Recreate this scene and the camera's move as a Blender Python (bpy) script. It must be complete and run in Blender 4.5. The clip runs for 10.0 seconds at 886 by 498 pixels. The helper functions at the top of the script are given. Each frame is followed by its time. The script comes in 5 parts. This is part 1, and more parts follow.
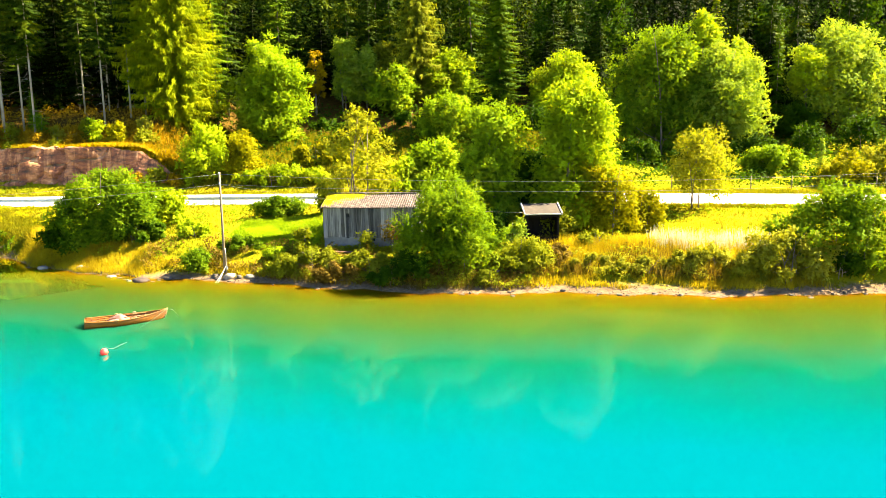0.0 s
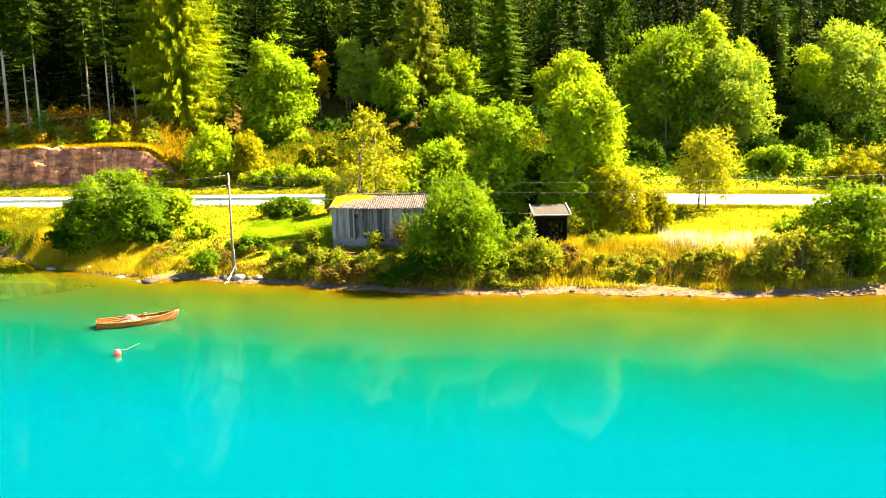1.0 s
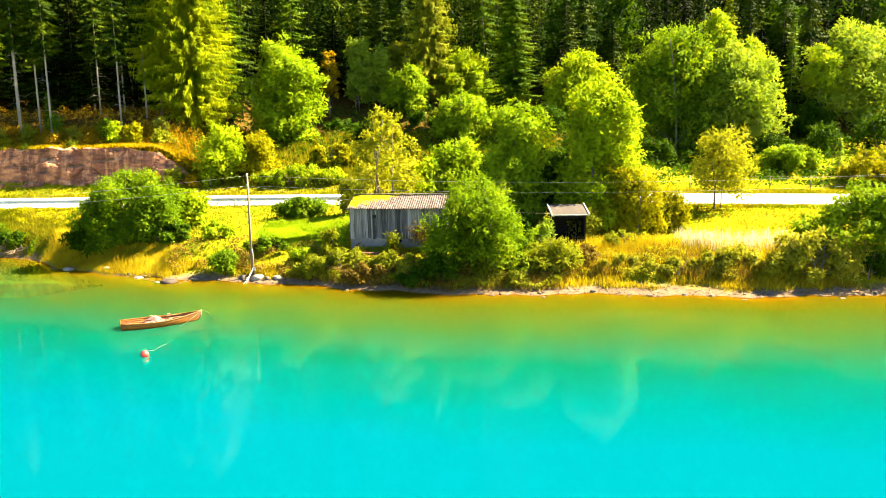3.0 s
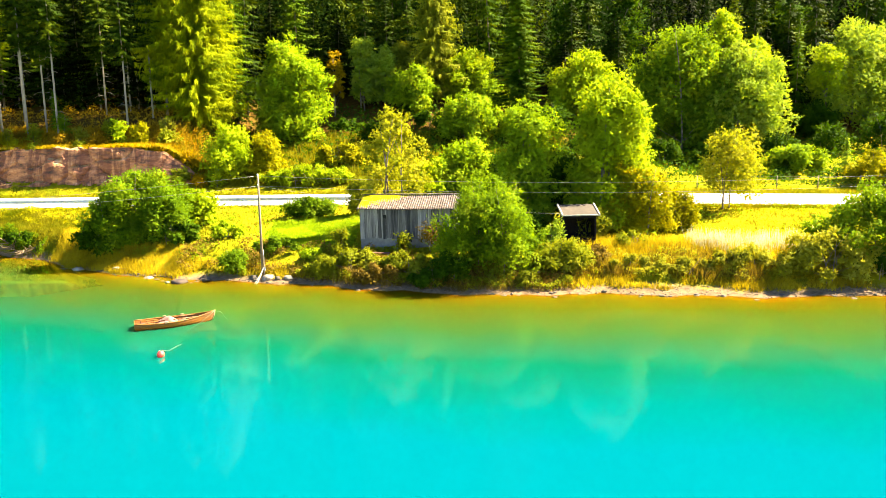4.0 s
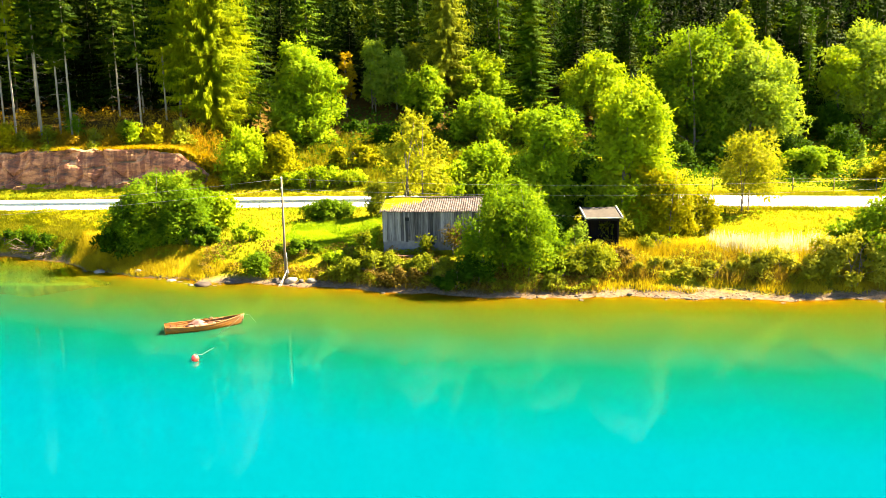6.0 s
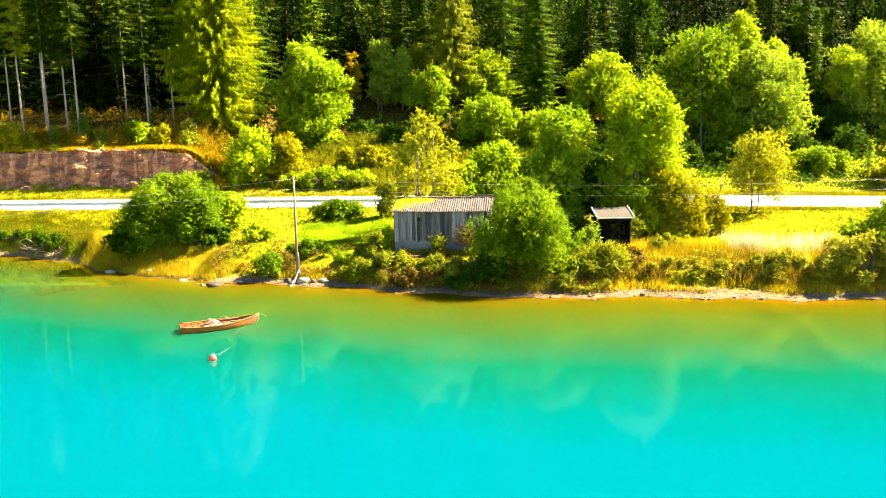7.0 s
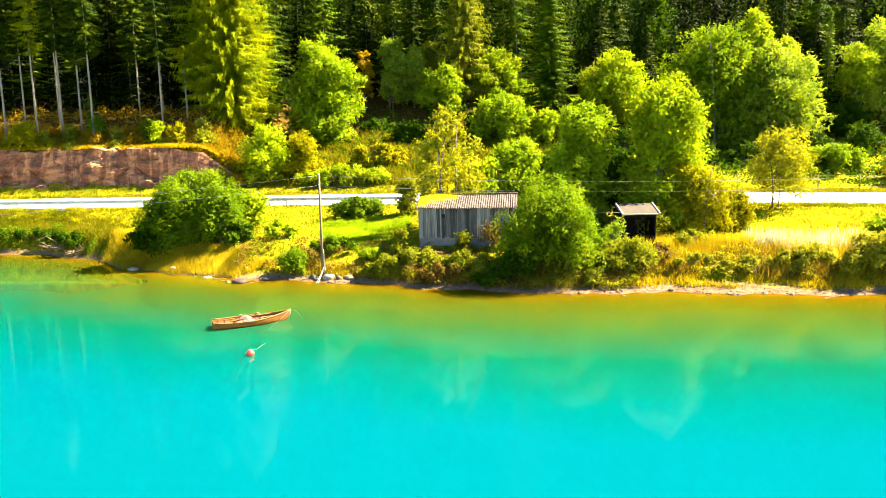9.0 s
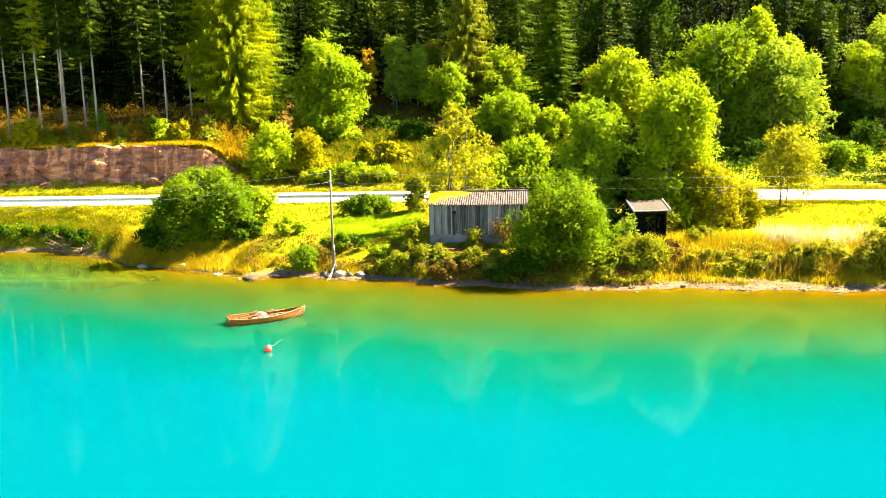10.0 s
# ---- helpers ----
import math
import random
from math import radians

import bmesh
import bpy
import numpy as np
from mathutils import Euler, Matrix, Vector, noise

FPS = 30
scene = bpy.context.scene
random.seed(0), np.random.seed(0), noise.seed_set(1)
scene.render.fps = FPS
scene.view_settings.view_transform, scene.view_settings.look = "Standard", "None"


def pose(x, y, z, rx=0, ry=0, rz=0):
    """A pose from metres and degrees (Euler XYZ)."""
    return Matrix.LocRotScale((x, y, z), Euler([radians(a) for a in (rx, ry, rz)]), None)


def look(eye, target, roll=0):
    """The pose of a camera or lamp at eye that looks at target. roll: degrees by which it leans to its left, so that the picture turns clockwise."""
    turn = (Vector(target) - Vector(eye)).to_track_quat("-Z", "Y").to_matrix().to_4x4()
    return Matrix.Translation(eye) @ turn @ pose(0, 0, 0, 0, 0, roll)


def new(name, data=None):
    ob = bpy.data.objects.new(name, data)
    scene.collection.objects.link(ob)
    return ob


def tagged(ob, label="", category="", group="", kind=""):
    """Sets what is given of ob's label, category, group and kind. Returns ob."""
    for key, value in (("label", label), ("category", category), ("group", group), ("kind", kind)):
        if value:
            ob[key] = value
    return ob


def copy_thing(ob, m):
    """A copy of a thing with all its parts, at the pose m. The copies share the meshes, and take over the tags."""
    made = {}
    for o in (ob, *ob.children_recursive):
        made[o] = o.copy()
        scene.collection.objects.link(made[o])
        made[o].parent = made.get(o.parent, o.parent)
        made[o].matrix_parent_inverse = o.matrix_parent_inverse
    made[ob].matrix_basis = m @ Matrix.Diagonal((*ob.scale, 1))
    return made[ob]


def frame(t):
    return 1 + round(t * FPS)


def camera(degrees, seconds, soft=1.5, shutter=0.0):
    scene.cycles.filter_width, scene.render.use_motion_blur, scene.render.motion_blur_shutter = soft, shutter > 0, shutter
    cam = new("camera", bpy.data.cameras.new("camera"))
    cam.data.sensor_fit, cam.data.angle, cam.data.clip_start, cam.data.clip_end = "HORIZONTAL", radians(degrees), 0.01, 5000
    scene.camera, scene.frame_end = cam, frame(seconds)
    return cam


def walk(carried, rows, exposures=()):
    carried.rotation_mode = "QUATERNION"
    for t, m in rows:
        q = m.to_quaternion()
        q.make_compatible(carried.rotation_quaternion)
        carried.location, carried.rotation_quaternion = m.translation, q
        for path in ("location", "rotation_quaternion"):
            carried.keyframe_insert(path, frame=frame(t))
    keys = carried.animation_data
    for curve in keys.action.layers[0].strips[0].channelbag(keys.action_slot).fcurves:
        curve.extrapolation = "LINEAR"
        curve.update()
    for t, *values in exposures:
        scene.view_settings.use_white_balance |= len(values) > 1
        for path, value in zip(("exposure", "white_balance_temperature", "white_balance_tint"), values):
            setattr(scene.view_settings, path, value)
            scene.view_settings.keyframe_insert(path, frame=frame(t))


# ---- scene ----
cam = camera(60.0, 10.0, soft=0.65)
PATH = [
    (0, (-0.068, 0.183, 9.643), (-0.051, 2.156, 9.321), -0.9),
    (0.5, (-0.34, 0.143, 9.674), (-0.324, 2.117, 9.351), -0.9),
    (1, (-0.62, 0.139, 9.73), (-0.603, 2.113, 9.407), -0.9),
    (1.5, (-0.9, 0.141, 9.765), (-0.883, 2.114, 9.441), -1.0),
    (2, (-1.181, 0.124, 9.772), (-1.164, 2.097, 9.448), -0.9),
    (2.5, (-1.461, 0.129, 9.777), (-1.446, 2.102, 9.453), -1.0),
    (4, (-2.423, 0.108, 9.868), (-2.408, 2.081, 9.542), -1.0),
    (4.5, (-2.79, 0.086, 9.867), (-2.776, 2.059, 9.544), -1.0),
    (5, (-3.13, 0.08, 9.958), (-3.116, 2.054, 9.633), -1.0),
    (5.5, (-3.519, 0.104, 10.039), (-3.504, 2.077, 9.713), -1.0),
    (7, (-4.637, 0.054, 10.096), (-4.623, 2.027, 9.77), -1.0),
    (7.5, (-5.04, 0.059, 10.067), (-5.026, 2.033, 9.741), -1.1),
    (8, (-5.46, 0.048, 10.021), (-5.446, 2.022, 9.695), -1.0),
    (8.5, (-5.878, 0.028, 9.962), (-5.864, 2.001, 9.636), -1.1),
    (9, (-6.318, 0.046, 9.876), (-6.302, 2.019, 9.551), -1.1),
    (9.5, (-6.798, 0.044, 9.804), (-6.779, 2.017, 9.478), -1.1),
    (10, (-7.255, 0.027, 9.753), (-7.23, 2.0, 9.425), -1.1),
]
walk(cam, [(t, look(eye, target, roll)) for t, eye, target, roll in PATH], [(0.0, 3.95), (10.0, 3.95)])


# ---- light ----
SUN_AZ, SUN_EL = 72.0, 45.0          # degrees clockwise from ahead (+y), and above the horizon
world = bpy.data.worlds.new("sky")
scene.world = world
world.use_nodes = True
wn = world.node_tree.nodes
sky = wn.new("ShaderNodeTexSky")
sky.sky_type, sky.sun_disc = "NISHITA", False
sky.sun_elevation, sky.sun_rotation = radians(SUN_EL), radians(SUN_AZ)
sky.air_density, sky.dust_density, sky.ozone_density = 0.7, 0.1, 3.0
wn["Background"].inputs["Strength"].default_value = 0.044
world.node_tree.links.new(sky.outputs["Color"], wn["Background"].inputs["Color"])
sun = new("sun", bpy.data.lights.new("sun", "SUN"))
sun.data.energy, sun.data.angle, sun.data.color = 5.0, radians(0.6), (1.0, 0.82, 0.52)
_d = Vector((math.sin(radians(SUN_AZ)) * math.cos(radians(SUN_EL)), math.cos(radians(SUN_AZ)) * math.cos(radians(SUN_EL)), math.sin(radians(SUN_EL))))
sun.matrix_world = look(_d * 300, (0, 0, 0))


# ---- materials ----
def tree_of(name):
    m = bpy.data.materials.new(name)
    m.use_nodes = True
    n = m.node_tree.nodes
    return m, n, m.node_tree.links, n["Principled BSDF"]


def ramp(n, l, source, stops, interp="LINEAR"):
    r = n.new("ShaderNodeValToRGB")
    r.color_ramp.interpolation = interp
    while len(r.color_ramp.elements) < len(stops):
        r.color_ramp.elements.new(0.5)
    for e, (p, c) in zip(r.color_ramp.elements, stops):
        e.position, e.color = p, (*c, 1)
    l.new(source, r.inputs["Fac"])
    return r.outputs["Color"]


def noise_tex(n, l, scale, detail=4.0, rough=0.55, coord="Object", stretch=None):
    tc = n.new("ShaderNodeTexCoord")
    out = tc.outputs[coord]
    if stretch:
        mp = n.new("ShaderNodeMapping")
        mp.inputs["Scale"].default_value = stretch
        l.new(out, mp.inputs["Vector"])
        out = mp.outputs["Vector"]
    t = n.new("ShaderNodeTexNoise")
    t.inputs["Scale"].default_value, t.inputs["Detail"].default_value, t.inputs["Roughness"].default_value = scale, detail, rough
    l.new(out, t.inputs["Vector"])
    return t.outputs["Fac"]


def mix_col(n, l, fac, a, b, mode="MIX"):
    m = n.new("ShaderNodeMix")
    m.data_type, m.blend_type = "RGBA", mode
    for sock, v in ((m.inputs[0], fac), (m.inputs[6], a), (m.inputs[7], b)):
        if isinstance(v, bpy.types.NodeSocket):
            l.new(v, sock)
        else:
            sock.default_value = v if isinstance(v, float) else (*v, 1)
    return m.outputs[2]


def bump(n, l, p, height, strength=0.4, dist=0.02):
    b = n.new("ShaderNodeBump")
    b.inputs["Strength"].default_value, b.inputs["Distance"].default_value = strength, dist
    l.new(height, b.inputs["Height"])
    l.new(b.outputs["Normal"], p.inputs["Normal"])


def leaf_mat(name, dark, mid, light, through_fac=0.45, patch=0.5, gain=1.5):
    """Leaves: each one has its own tint, whole clumps drift in colour, and sun shines through them."""
    m, n, l, p = tree_of(name)
    g = n.new("ShaderNodeNewGeometry")
    nz = noise_tex(n, l, patch, 3.0)
    add = n.new("ShaderNodeMath")
    add.operation = "MULTIPLY_ADD"
    l.new(g.outputs["Random Per Island"], add.inputs[0])
    add.inputs[1].default_value = 0.14
    sub = n.new("ShaderNodeMath")
    sub.operation = "MULTIPLY_ADD"
    l.new(nz, sub.inputs[0])
    sub.inputs[1].default_value, sub.inputs[2].default_value = gain, 0.37 - 0.5 * gain
    l.new(sub.outputs[0], add.inputs[2])
    col = ramp(n, l, add.outputs[0], [(0.05, dark), (0.5, mid), (0.95, light)])
    l.new(col, p.inputs["Base Color"])
    p.inputs["Roughness"].default_value = 0.7
    p.inputs["Specular IOR Level"].default_value = 0.02
    t = n.new("ShaderNodeBsdfTranslucent")
    l.new(mix_col(n, l, 1.0, col, (1.0, 0.9, 0.3), "MULTIPLY"), t.inputs["Color"])
    ms = n.new("ShaderNodeMixShader")
    ms.inputs[0].default_value = through_fac
    l.new(p.outputs[0], ms.inputs[1]), l.new(t.outputs[0], ms.inputs[2])
    l.new(ms.outputs[0], n["Material Output"].inputs["Surface"])
    return m


def solid(name, stops, scale, rough=0.8, bump_s=0.4, bump_d=0.02, stretch=None, metal=0.0, detail=6.0, spec=0.3, island=0.0):
    m, n, l, p = tree_of(name)
    f = noise_tex(n, l, scale, detail, 0.6, stretch=stretch)
    f2 = noise_tex(n, l, scale * 0.17, 3.0, stretch=stretch)
    a = n.new("ShaderNodeMath")
    a.operation = "MULTIPLY_ADD"
    l.new(f2, a.inputs[0])
    a.inputs[1].default_value = 0.6
    b = n.new("ShaderNodeMath")
    b.operation = "MULTIPLY_ADD"
    l.new(f, b.inputs[0])
    b.inputs[1].default_value, b.inputs[2].default_value = 0.8, -0.2
    l.new(b.outputs[0], a.inputs[2])
    out = a.outputs[0]
    if island:
        oi = n.new("ShaderNodeObjectInfo")
        c = n.new("ShaderNodeMath")
        c.operation = "MULTIPLY_ADD"
        l.new(oi.outputs["Random"], c.inputs[0])
        c.inputs[1].default_value = island
        l.new(out, c.inputs[2])
        d = n.new("ShaderNodeMath")
        d.operation = "SUBTRACT"
        l.new(c.outputs[0], d.inputs[0])
        d.inputs[1].default_value = island / 2
        out = d.outputs[0]
    l.new(ramp(n, l, out, stops), p.inputs["Base Color"])
    p.inputs["Roughness"].default_value, p.inputs["Metallic"].default_value = rough, metal
    p.inputs["Specular IOR Level"].default_value = spec
    bump(n, l, p, f, bump_s, bump_d)
    return m


L_GREEN = leaf_mat("leaf_green", (0.0686, 0.134, 0.000706), (0.188, 0.293, 0.00622), (0.312, 0.358, 0.0149), 0.55)
# Darker copy of the green: for dark foliage, and for shade held in colour.
L_SHADE = leaf_mat("leaf_dark_shaded_green", (0.0305, 0.0706, 0.000706), (0.101, 0.18, 0.00497), (0.225, 0.289, 0.0149), 0.55)
L_ALDER = leaf_mat("leaf_alder", (0.0405, 0.0875, 0.000625), (0.124, 0.209, 0.00495), (0.257, 0.299, 0.0132), 0.55)
L_LIME = leaf_mat("leaf_lime", (0.122, 0.198, 0.000706), (0.239, 0.336, 0.00561), (0.355, 0.368, 0.0139), 0.55)
L_OLIVE = leaf_mat("leaf_olive", (0.07, 0.09, 0.002), (0.18, 0.21, 0.009), (0.38, 0.38, 0.035), 0.55)
L_YELLOW = leaf_mat("leaf_yellow", (0.108, 0.117, 0.0009), (0.243, 0.243, 0.0027), (0.387, 0.342, 0.0072), 0.55)
# Very dark green that holds the deep shade under and between plants.
L_DEEP = leaf_mat("leaf_deep_shaded", (0.0106, 0.0315, 0.00028), (0.0302, 0.07, 0.00168), (0.0832, 0.126, 0.00336))
L_SILVER = leaf_mat("leaf_willow", (0.0805, 0.155, 0.00678), (0.2, 0.286, 0.0199), (0.303, 0.358, 0.0558), 0.55)
L_ORANGE = leaf_mat("leaf_orange", (0.12, 0.08, 0.001), (0.25, 0.175, 0.002), (0.40, 0.30, 0.005), 0.5)
# Needles: shaded gaps and sunlit patches are put into colour, darkest in L_FOREST.
L_NEEDLE = leaf_mat("shaded_spruce_needles", (0.00184, 0.00595, 0.00034), (0.0165, 0.034, 0.00068), (0.0734, 0.0978, 0.00136), 0.2, 0.3, 2.6)
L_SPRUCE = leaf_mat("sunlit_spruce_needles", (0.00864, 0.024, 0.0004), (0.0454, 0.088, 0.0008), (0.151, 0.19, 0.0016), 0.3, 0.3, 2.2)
L_FOREST = leaf_mat("shaded_forest_needles", (0.000648, 0.0018, 0.00012), (0.00518, 0.0114, 0.00024), (0.0356, 0.051, 0.00072), 0.15, 0.3, 2.6)
L_LARCH = leaf_mat("larch_needles", (0.055, 0.1, 0.001), (0.21, 0.265, 0.003), (0.41, 0.435, 0.006), 0.6, 0.3, 2.0)
L_GRASS = leaf_mat("grass_blades", (0.0588, 0.0808, 0.000735), (0.117, 0.117, 0.00441), (0.183, 0.162, 0.0102), 0.5, 0.25)
L_REED = leaf_mat("reed_blades", (0.14, 0.10, 0.004), (0.29, 0.235, 0.008), (0.42, 0.36, 0.02), 0.5, 0.4)
L_PLUME = leaf_mat("seed_plumes", (0.176, 0.176, 0.184), (0.336, 0.352, 0.4), (0.496, 0.528, 0.608), 0.4, 0.4)
L_BROWN = leaf_mat("dry_bracken", (0.084, 0.054, 0.0024), (0.24, 0.15, 0.0048), (0.432, 0.264, 0.0096), 0.35, 0.4)
L_RUST = leaf_mat("rusty_leaves", (0.05, 0.035, 0.006), (0.12, 0.085, 0.012), (0.22, 0.16, 0.025), 0.4, 0.4)
L_PALE = leaf_mat("pale_birch_leaves", (0.106, 0.132, 0.00264), (0.238, 0.255, 0.0106), (0.387, 0.378, 0.0352), 0.55, 0.5)
L_DRY = leaf_mat("dry_olive_leaves", (0.0936, 0.109, 0.0039), (0.242, 0.25, 0.0156), (0.406, 0.39, 0.0546), 0.5, 0.6)
MOSS = solid("roof_moss", [(0.25, (0.06, 0.05, 0.002)), (0.5, (0.15, 0.13, 0.003)), (0.75, (0.25, 0.20, 0.006))], 7.0, 1.0, 0.9, 0.03, spec=0.0)
BARK = solid("bark", [(0.2, (0.04, 0.03, 0.02)), (0.8, (0.16, 0.13, 0.10))], 8.0, 0.9, 0.8, 0.03, (1, 1, 0.25))
BARK_PALE = solid("spruce_bark", [(0.2, (0.07, 0.06, 0.05)), (0.8, (0.22, 0.20, 0.17))], 6.0, 0.9, 0.7, 0.03, (1, 1, 0.25))
ROCK = solid("shore_rock", [(0.25, (0.015, 0.012, 0.00975)), (0.6, (0.045, 0.0375, 0.03)), (0.9, (0.0975, 0.0825, 0.0675))], 3.0, 0.85, 0.7, 0.05)
ASPHALT = solid("asphalt", [(0.3, (0.24, 0.24, 0.24)), (0.8, (0.336, 0.336, 0.336))], 6.0, 0.85, 0.3, 0.01)
STEEL = solid("galvanised_steel", [(0.3, (0.35, 0.36, 0.38)), (0.8, (0.55, 0.56, 0.58))], 5.0, 0.5, 0.1, 0.005, metal=0.6)
WOOD_GREY = solid("weathered_board", [(0.25, (0.0202, 0.0188, 0.0188)), (0.55, (0.0978, 0.0909, 0.0884)), (0.85, (0.239, 0.224, 0.209))], 4.0, 0.85, 0.6, 0.01, (4.33, 4.33, 0.252), island=0.5)
WOOD_DARK = solid("near_black_board", [(0.3, (0.004, 0.0035, 0.003)), (0.8, (0.012, 0.010, 0.009))], 5.0, 0.9, 0.5, 0.01, (6, 6, 0.4), spec=0.04)
WOOD_VARN = solid("varnished_pine", [(0.2, (0.045, 0.013, 0.001)), (0.55, (0.13, 0.046, 0.003)), (0.9, (0.22, 0.095, 0.008))], 5.0, 0.5, 0.3, 0.006, (0.4, 5, 5), island=0.25)
WOOD_IN = solid("bare_wood", [(0.2, (0.03, 0.012, 0.006)), (0.8, (0.10, 0.045, 0.026))], 5.0, 0.7, 0.3, 0.006, (0.5, 5, 5))
WOOD_PALE = solid("pale_wood", [(0.2, (0.15, 0.11, 0.06)), (0.8, (0.30, 0.23, 0.14))], 6.0, 0.7, 0.3, 0.006)
POLE_WOOD = solid("pole_wood", [(0.2, (0.06, 0.045, 0.03)), (0.8, (0.17, 0.13, 0.085))], 6.0, 0.85, 0.5, 0.01, (3, 3, 0.3))
WHITE_PAINT = solid("worn_white_paint", [(0.2, (0.20, 0.18, 0.155)), (0.6, (0.36, 0.34, 0.31))], 5.0, 0.6, 0.2, 0.005)
CONCRETE = solid("concrete", [(0.2, (0.077, 0.0743, 0.0715)), (0.8, (0.154, 0.149, 0.14))], 5.0, 0.9, 0.4, 0.01)
CLOTH = solid("faded_tarpaulin", [(0.2, (0.07, 0.03, 0.024)), (0.8, (0.14, 0.075, 0.06))], 4.0, 0.75, 0.4, 0.02)
RED = solid("red_plastic", [(0.2, (0.55, 0.02, 0.02)), (0.8, (0.75, 0.06, 0.05))], 8.0, 0.4, 0.1, 0.004)
WHITE_PL = solid("white_plastic", [(0.2, (0.28, 0.27, 0.26)), (0.8, (0.45, 0.45, 0.43))], 8.0, 0.4, 0.1, 0.004)
ROPE = solid("pale_rope", [(0.2, (0.03, 0.06, 0.05)), (0.8, (0.07, 0.11, 0.09))], 20.0, 0.8, 0.3, 0.004)
WIRE = solid("cable", [(0.2, (0.08, 0.08, 0.075)), (0.8, (0.17, 0.17, 0.15))], 20.0, 0.5, 0.1, 0.002)
# Near black, drawn where an opening would only be dark from shade.
HOLE = solid("opening_shade", [(0.2, (0.004, 0.004, 0.004)), (0.8, (0.012, 0.012, 0.012))], 5.0, 0.9, 0.1, 0.002)


def ground_mat():
    m, n, l, p = tree_of("meadow_ground")
    f1 = noise_tex(n, l, 0.35, 5.0)
    f2 = noise_tex(n, l, 4.0, 6.0, 0.65)
    grass = ramp(n, l, f1, [(0.3, (0.068, 0.0935, 0.0034)), (0.5, (0.162, 0.149, 0.00425)), (0.7, (0.178, 0.136, 0.0068))])
    grass = mix_col(n, l, 0.6, grass, ramp(n, l, f2, [(0.3, (0.7, 0.7, 0.6)), (0.7, (1.0, 1.0, 0.9))]), "MULTIPLY")
    sand = ramp(n, l, f2, [(0.3, (0.042, 0.029, 0.018)), (0.7, (0.15, 0.104, 0.062))])
    duff = ramp(n, l, f2, [(0.3, (0.02, 0.013, 0.003)), (0.7, (0.075, 0.045, 0.008))])
    sep = n.new("ShaderNodeSeparateXYZ")
    tc = n.new("ShaderNodeTexCoord")
    l.new(tc.outputs["Object"], sep.inputs[0])
    zz = n.new("ShaderNodeMath")
    zz.operation = "MULTIPLY_ADD"
    l.new(f1, zz.inputs[0])
    zz.inputs[1].default_value = 0.8
    l.new(sep.outputs["Z"], zz.inputs[2])
    shore = ramp(n, l, zz.outputs[0], [(0.60, (1, 1, 1)), (0.80, (0, 0, 0))])
    forest = n.new("ShaderNodeMapRange")
    forest.inputs["From Min"].default_value, forest.inputs["From Max"].default_value = 6.2, 9.0
    l.new(zz.outputs[0], forest.inputs["Value"])
    # Above 13 m the floor goes near black: forest shade put into colour.
    wood_shade = n.new("ShaderNodeMapRange")
    wood_shade.inputs["From Min"].default_value, wood_shade.inputs["From Max"].default_value = 13.0, 17.0
    l.new(zz.outputs[0], wood_shade.inputs["Value"])
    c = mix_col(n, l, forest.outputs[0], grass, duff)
    c = mix_col(n, l, wood_shade.outputs[0], c, ramp(n, l, f2, [(0.35, (0.002, 0.005, 0.001)), (0.7, (0.006, 0.014, 0.001))]))
    c = mix_col(n, l, shore, c, sand)
    l.new(c, p.inputs["Base Color"])
    p.inputs["Roughness"].default_value, p.inputs["Specular IOR Level"].default_value = 1.0, 0.0
    bump(n, l, p, f2, 0.35, 0.05)
    return m


def water_mat():
    m, n, l, p = tree_of("glacial_water")
    a = n.new("ShaderNodeAttribute")
    a.attribute_name = "depth"
    f = noise_tex(n, l, 0.14, 5.0, 0.6, stretch=(0.6, 2.2, 1))
    d = n.new("ShaderNodeMath")
    d.operation = "MULTIPLY_ADD"
    l.new(f, d.inputs[0])
    d.inputs[1].default_value = 0.12
    l.new(a.outputs["Fac"], d.inputs[2])
    c = ramp(n, l, d.outputs[0], [(0.05, (0.07878, 0.03572, 0.0004758)), (0.10, (0.04152, 0.03224, 0.000488)), (0.20, (0.02461, 0.03284, 0.001537)), (0.42, (0.01122, 0.03708, 0.007866)), (0.64, (0.0005978, 0.0443, 0.02636)), (0.85, (0, 0.04965, 0.05222)), (1.0, (0, 0.05075, 0.07238))])
    body = n.new("ShaderNodeSubsurfaceScattering")
    body.falloff = "BURLEY"
    body.inputs["Scale"].default_value = 1.0
    body.inputs["Radius"].default_value = (0.4, 0.7, 0.7)
    l.new(c, body.inputs["Color"])
    gloss = n.new("ShaderNodeBsdfGlossy")
    gloss.inputs["Color"].default_value, gloss.inputs["Roughness"].default_value = (0.92, 1.0, 0.10, 1), 0.05
    w = noise_tex(n, l, 0.8, 2.0, 0.5, stretch=(0.6, 1.6, 1))
    bump(n, l, gloss, w, 0.03, 0.012)
    fr = n.new("ShaderNodeFresnel")
    fr.inputs["IOR"].default_value = 1.13
    ms = n.new("ShaderNodeMixShader")
    l.new(fr.outputs[0], ms.inputs[0]), l.new(body.outputs[0], ms.inputs[1]), l.new(gloss.outputs[0], ms.inputs[2])
    l.new(ms.outputs[0], n["Material Output"].inputs["Surface"])
    return m


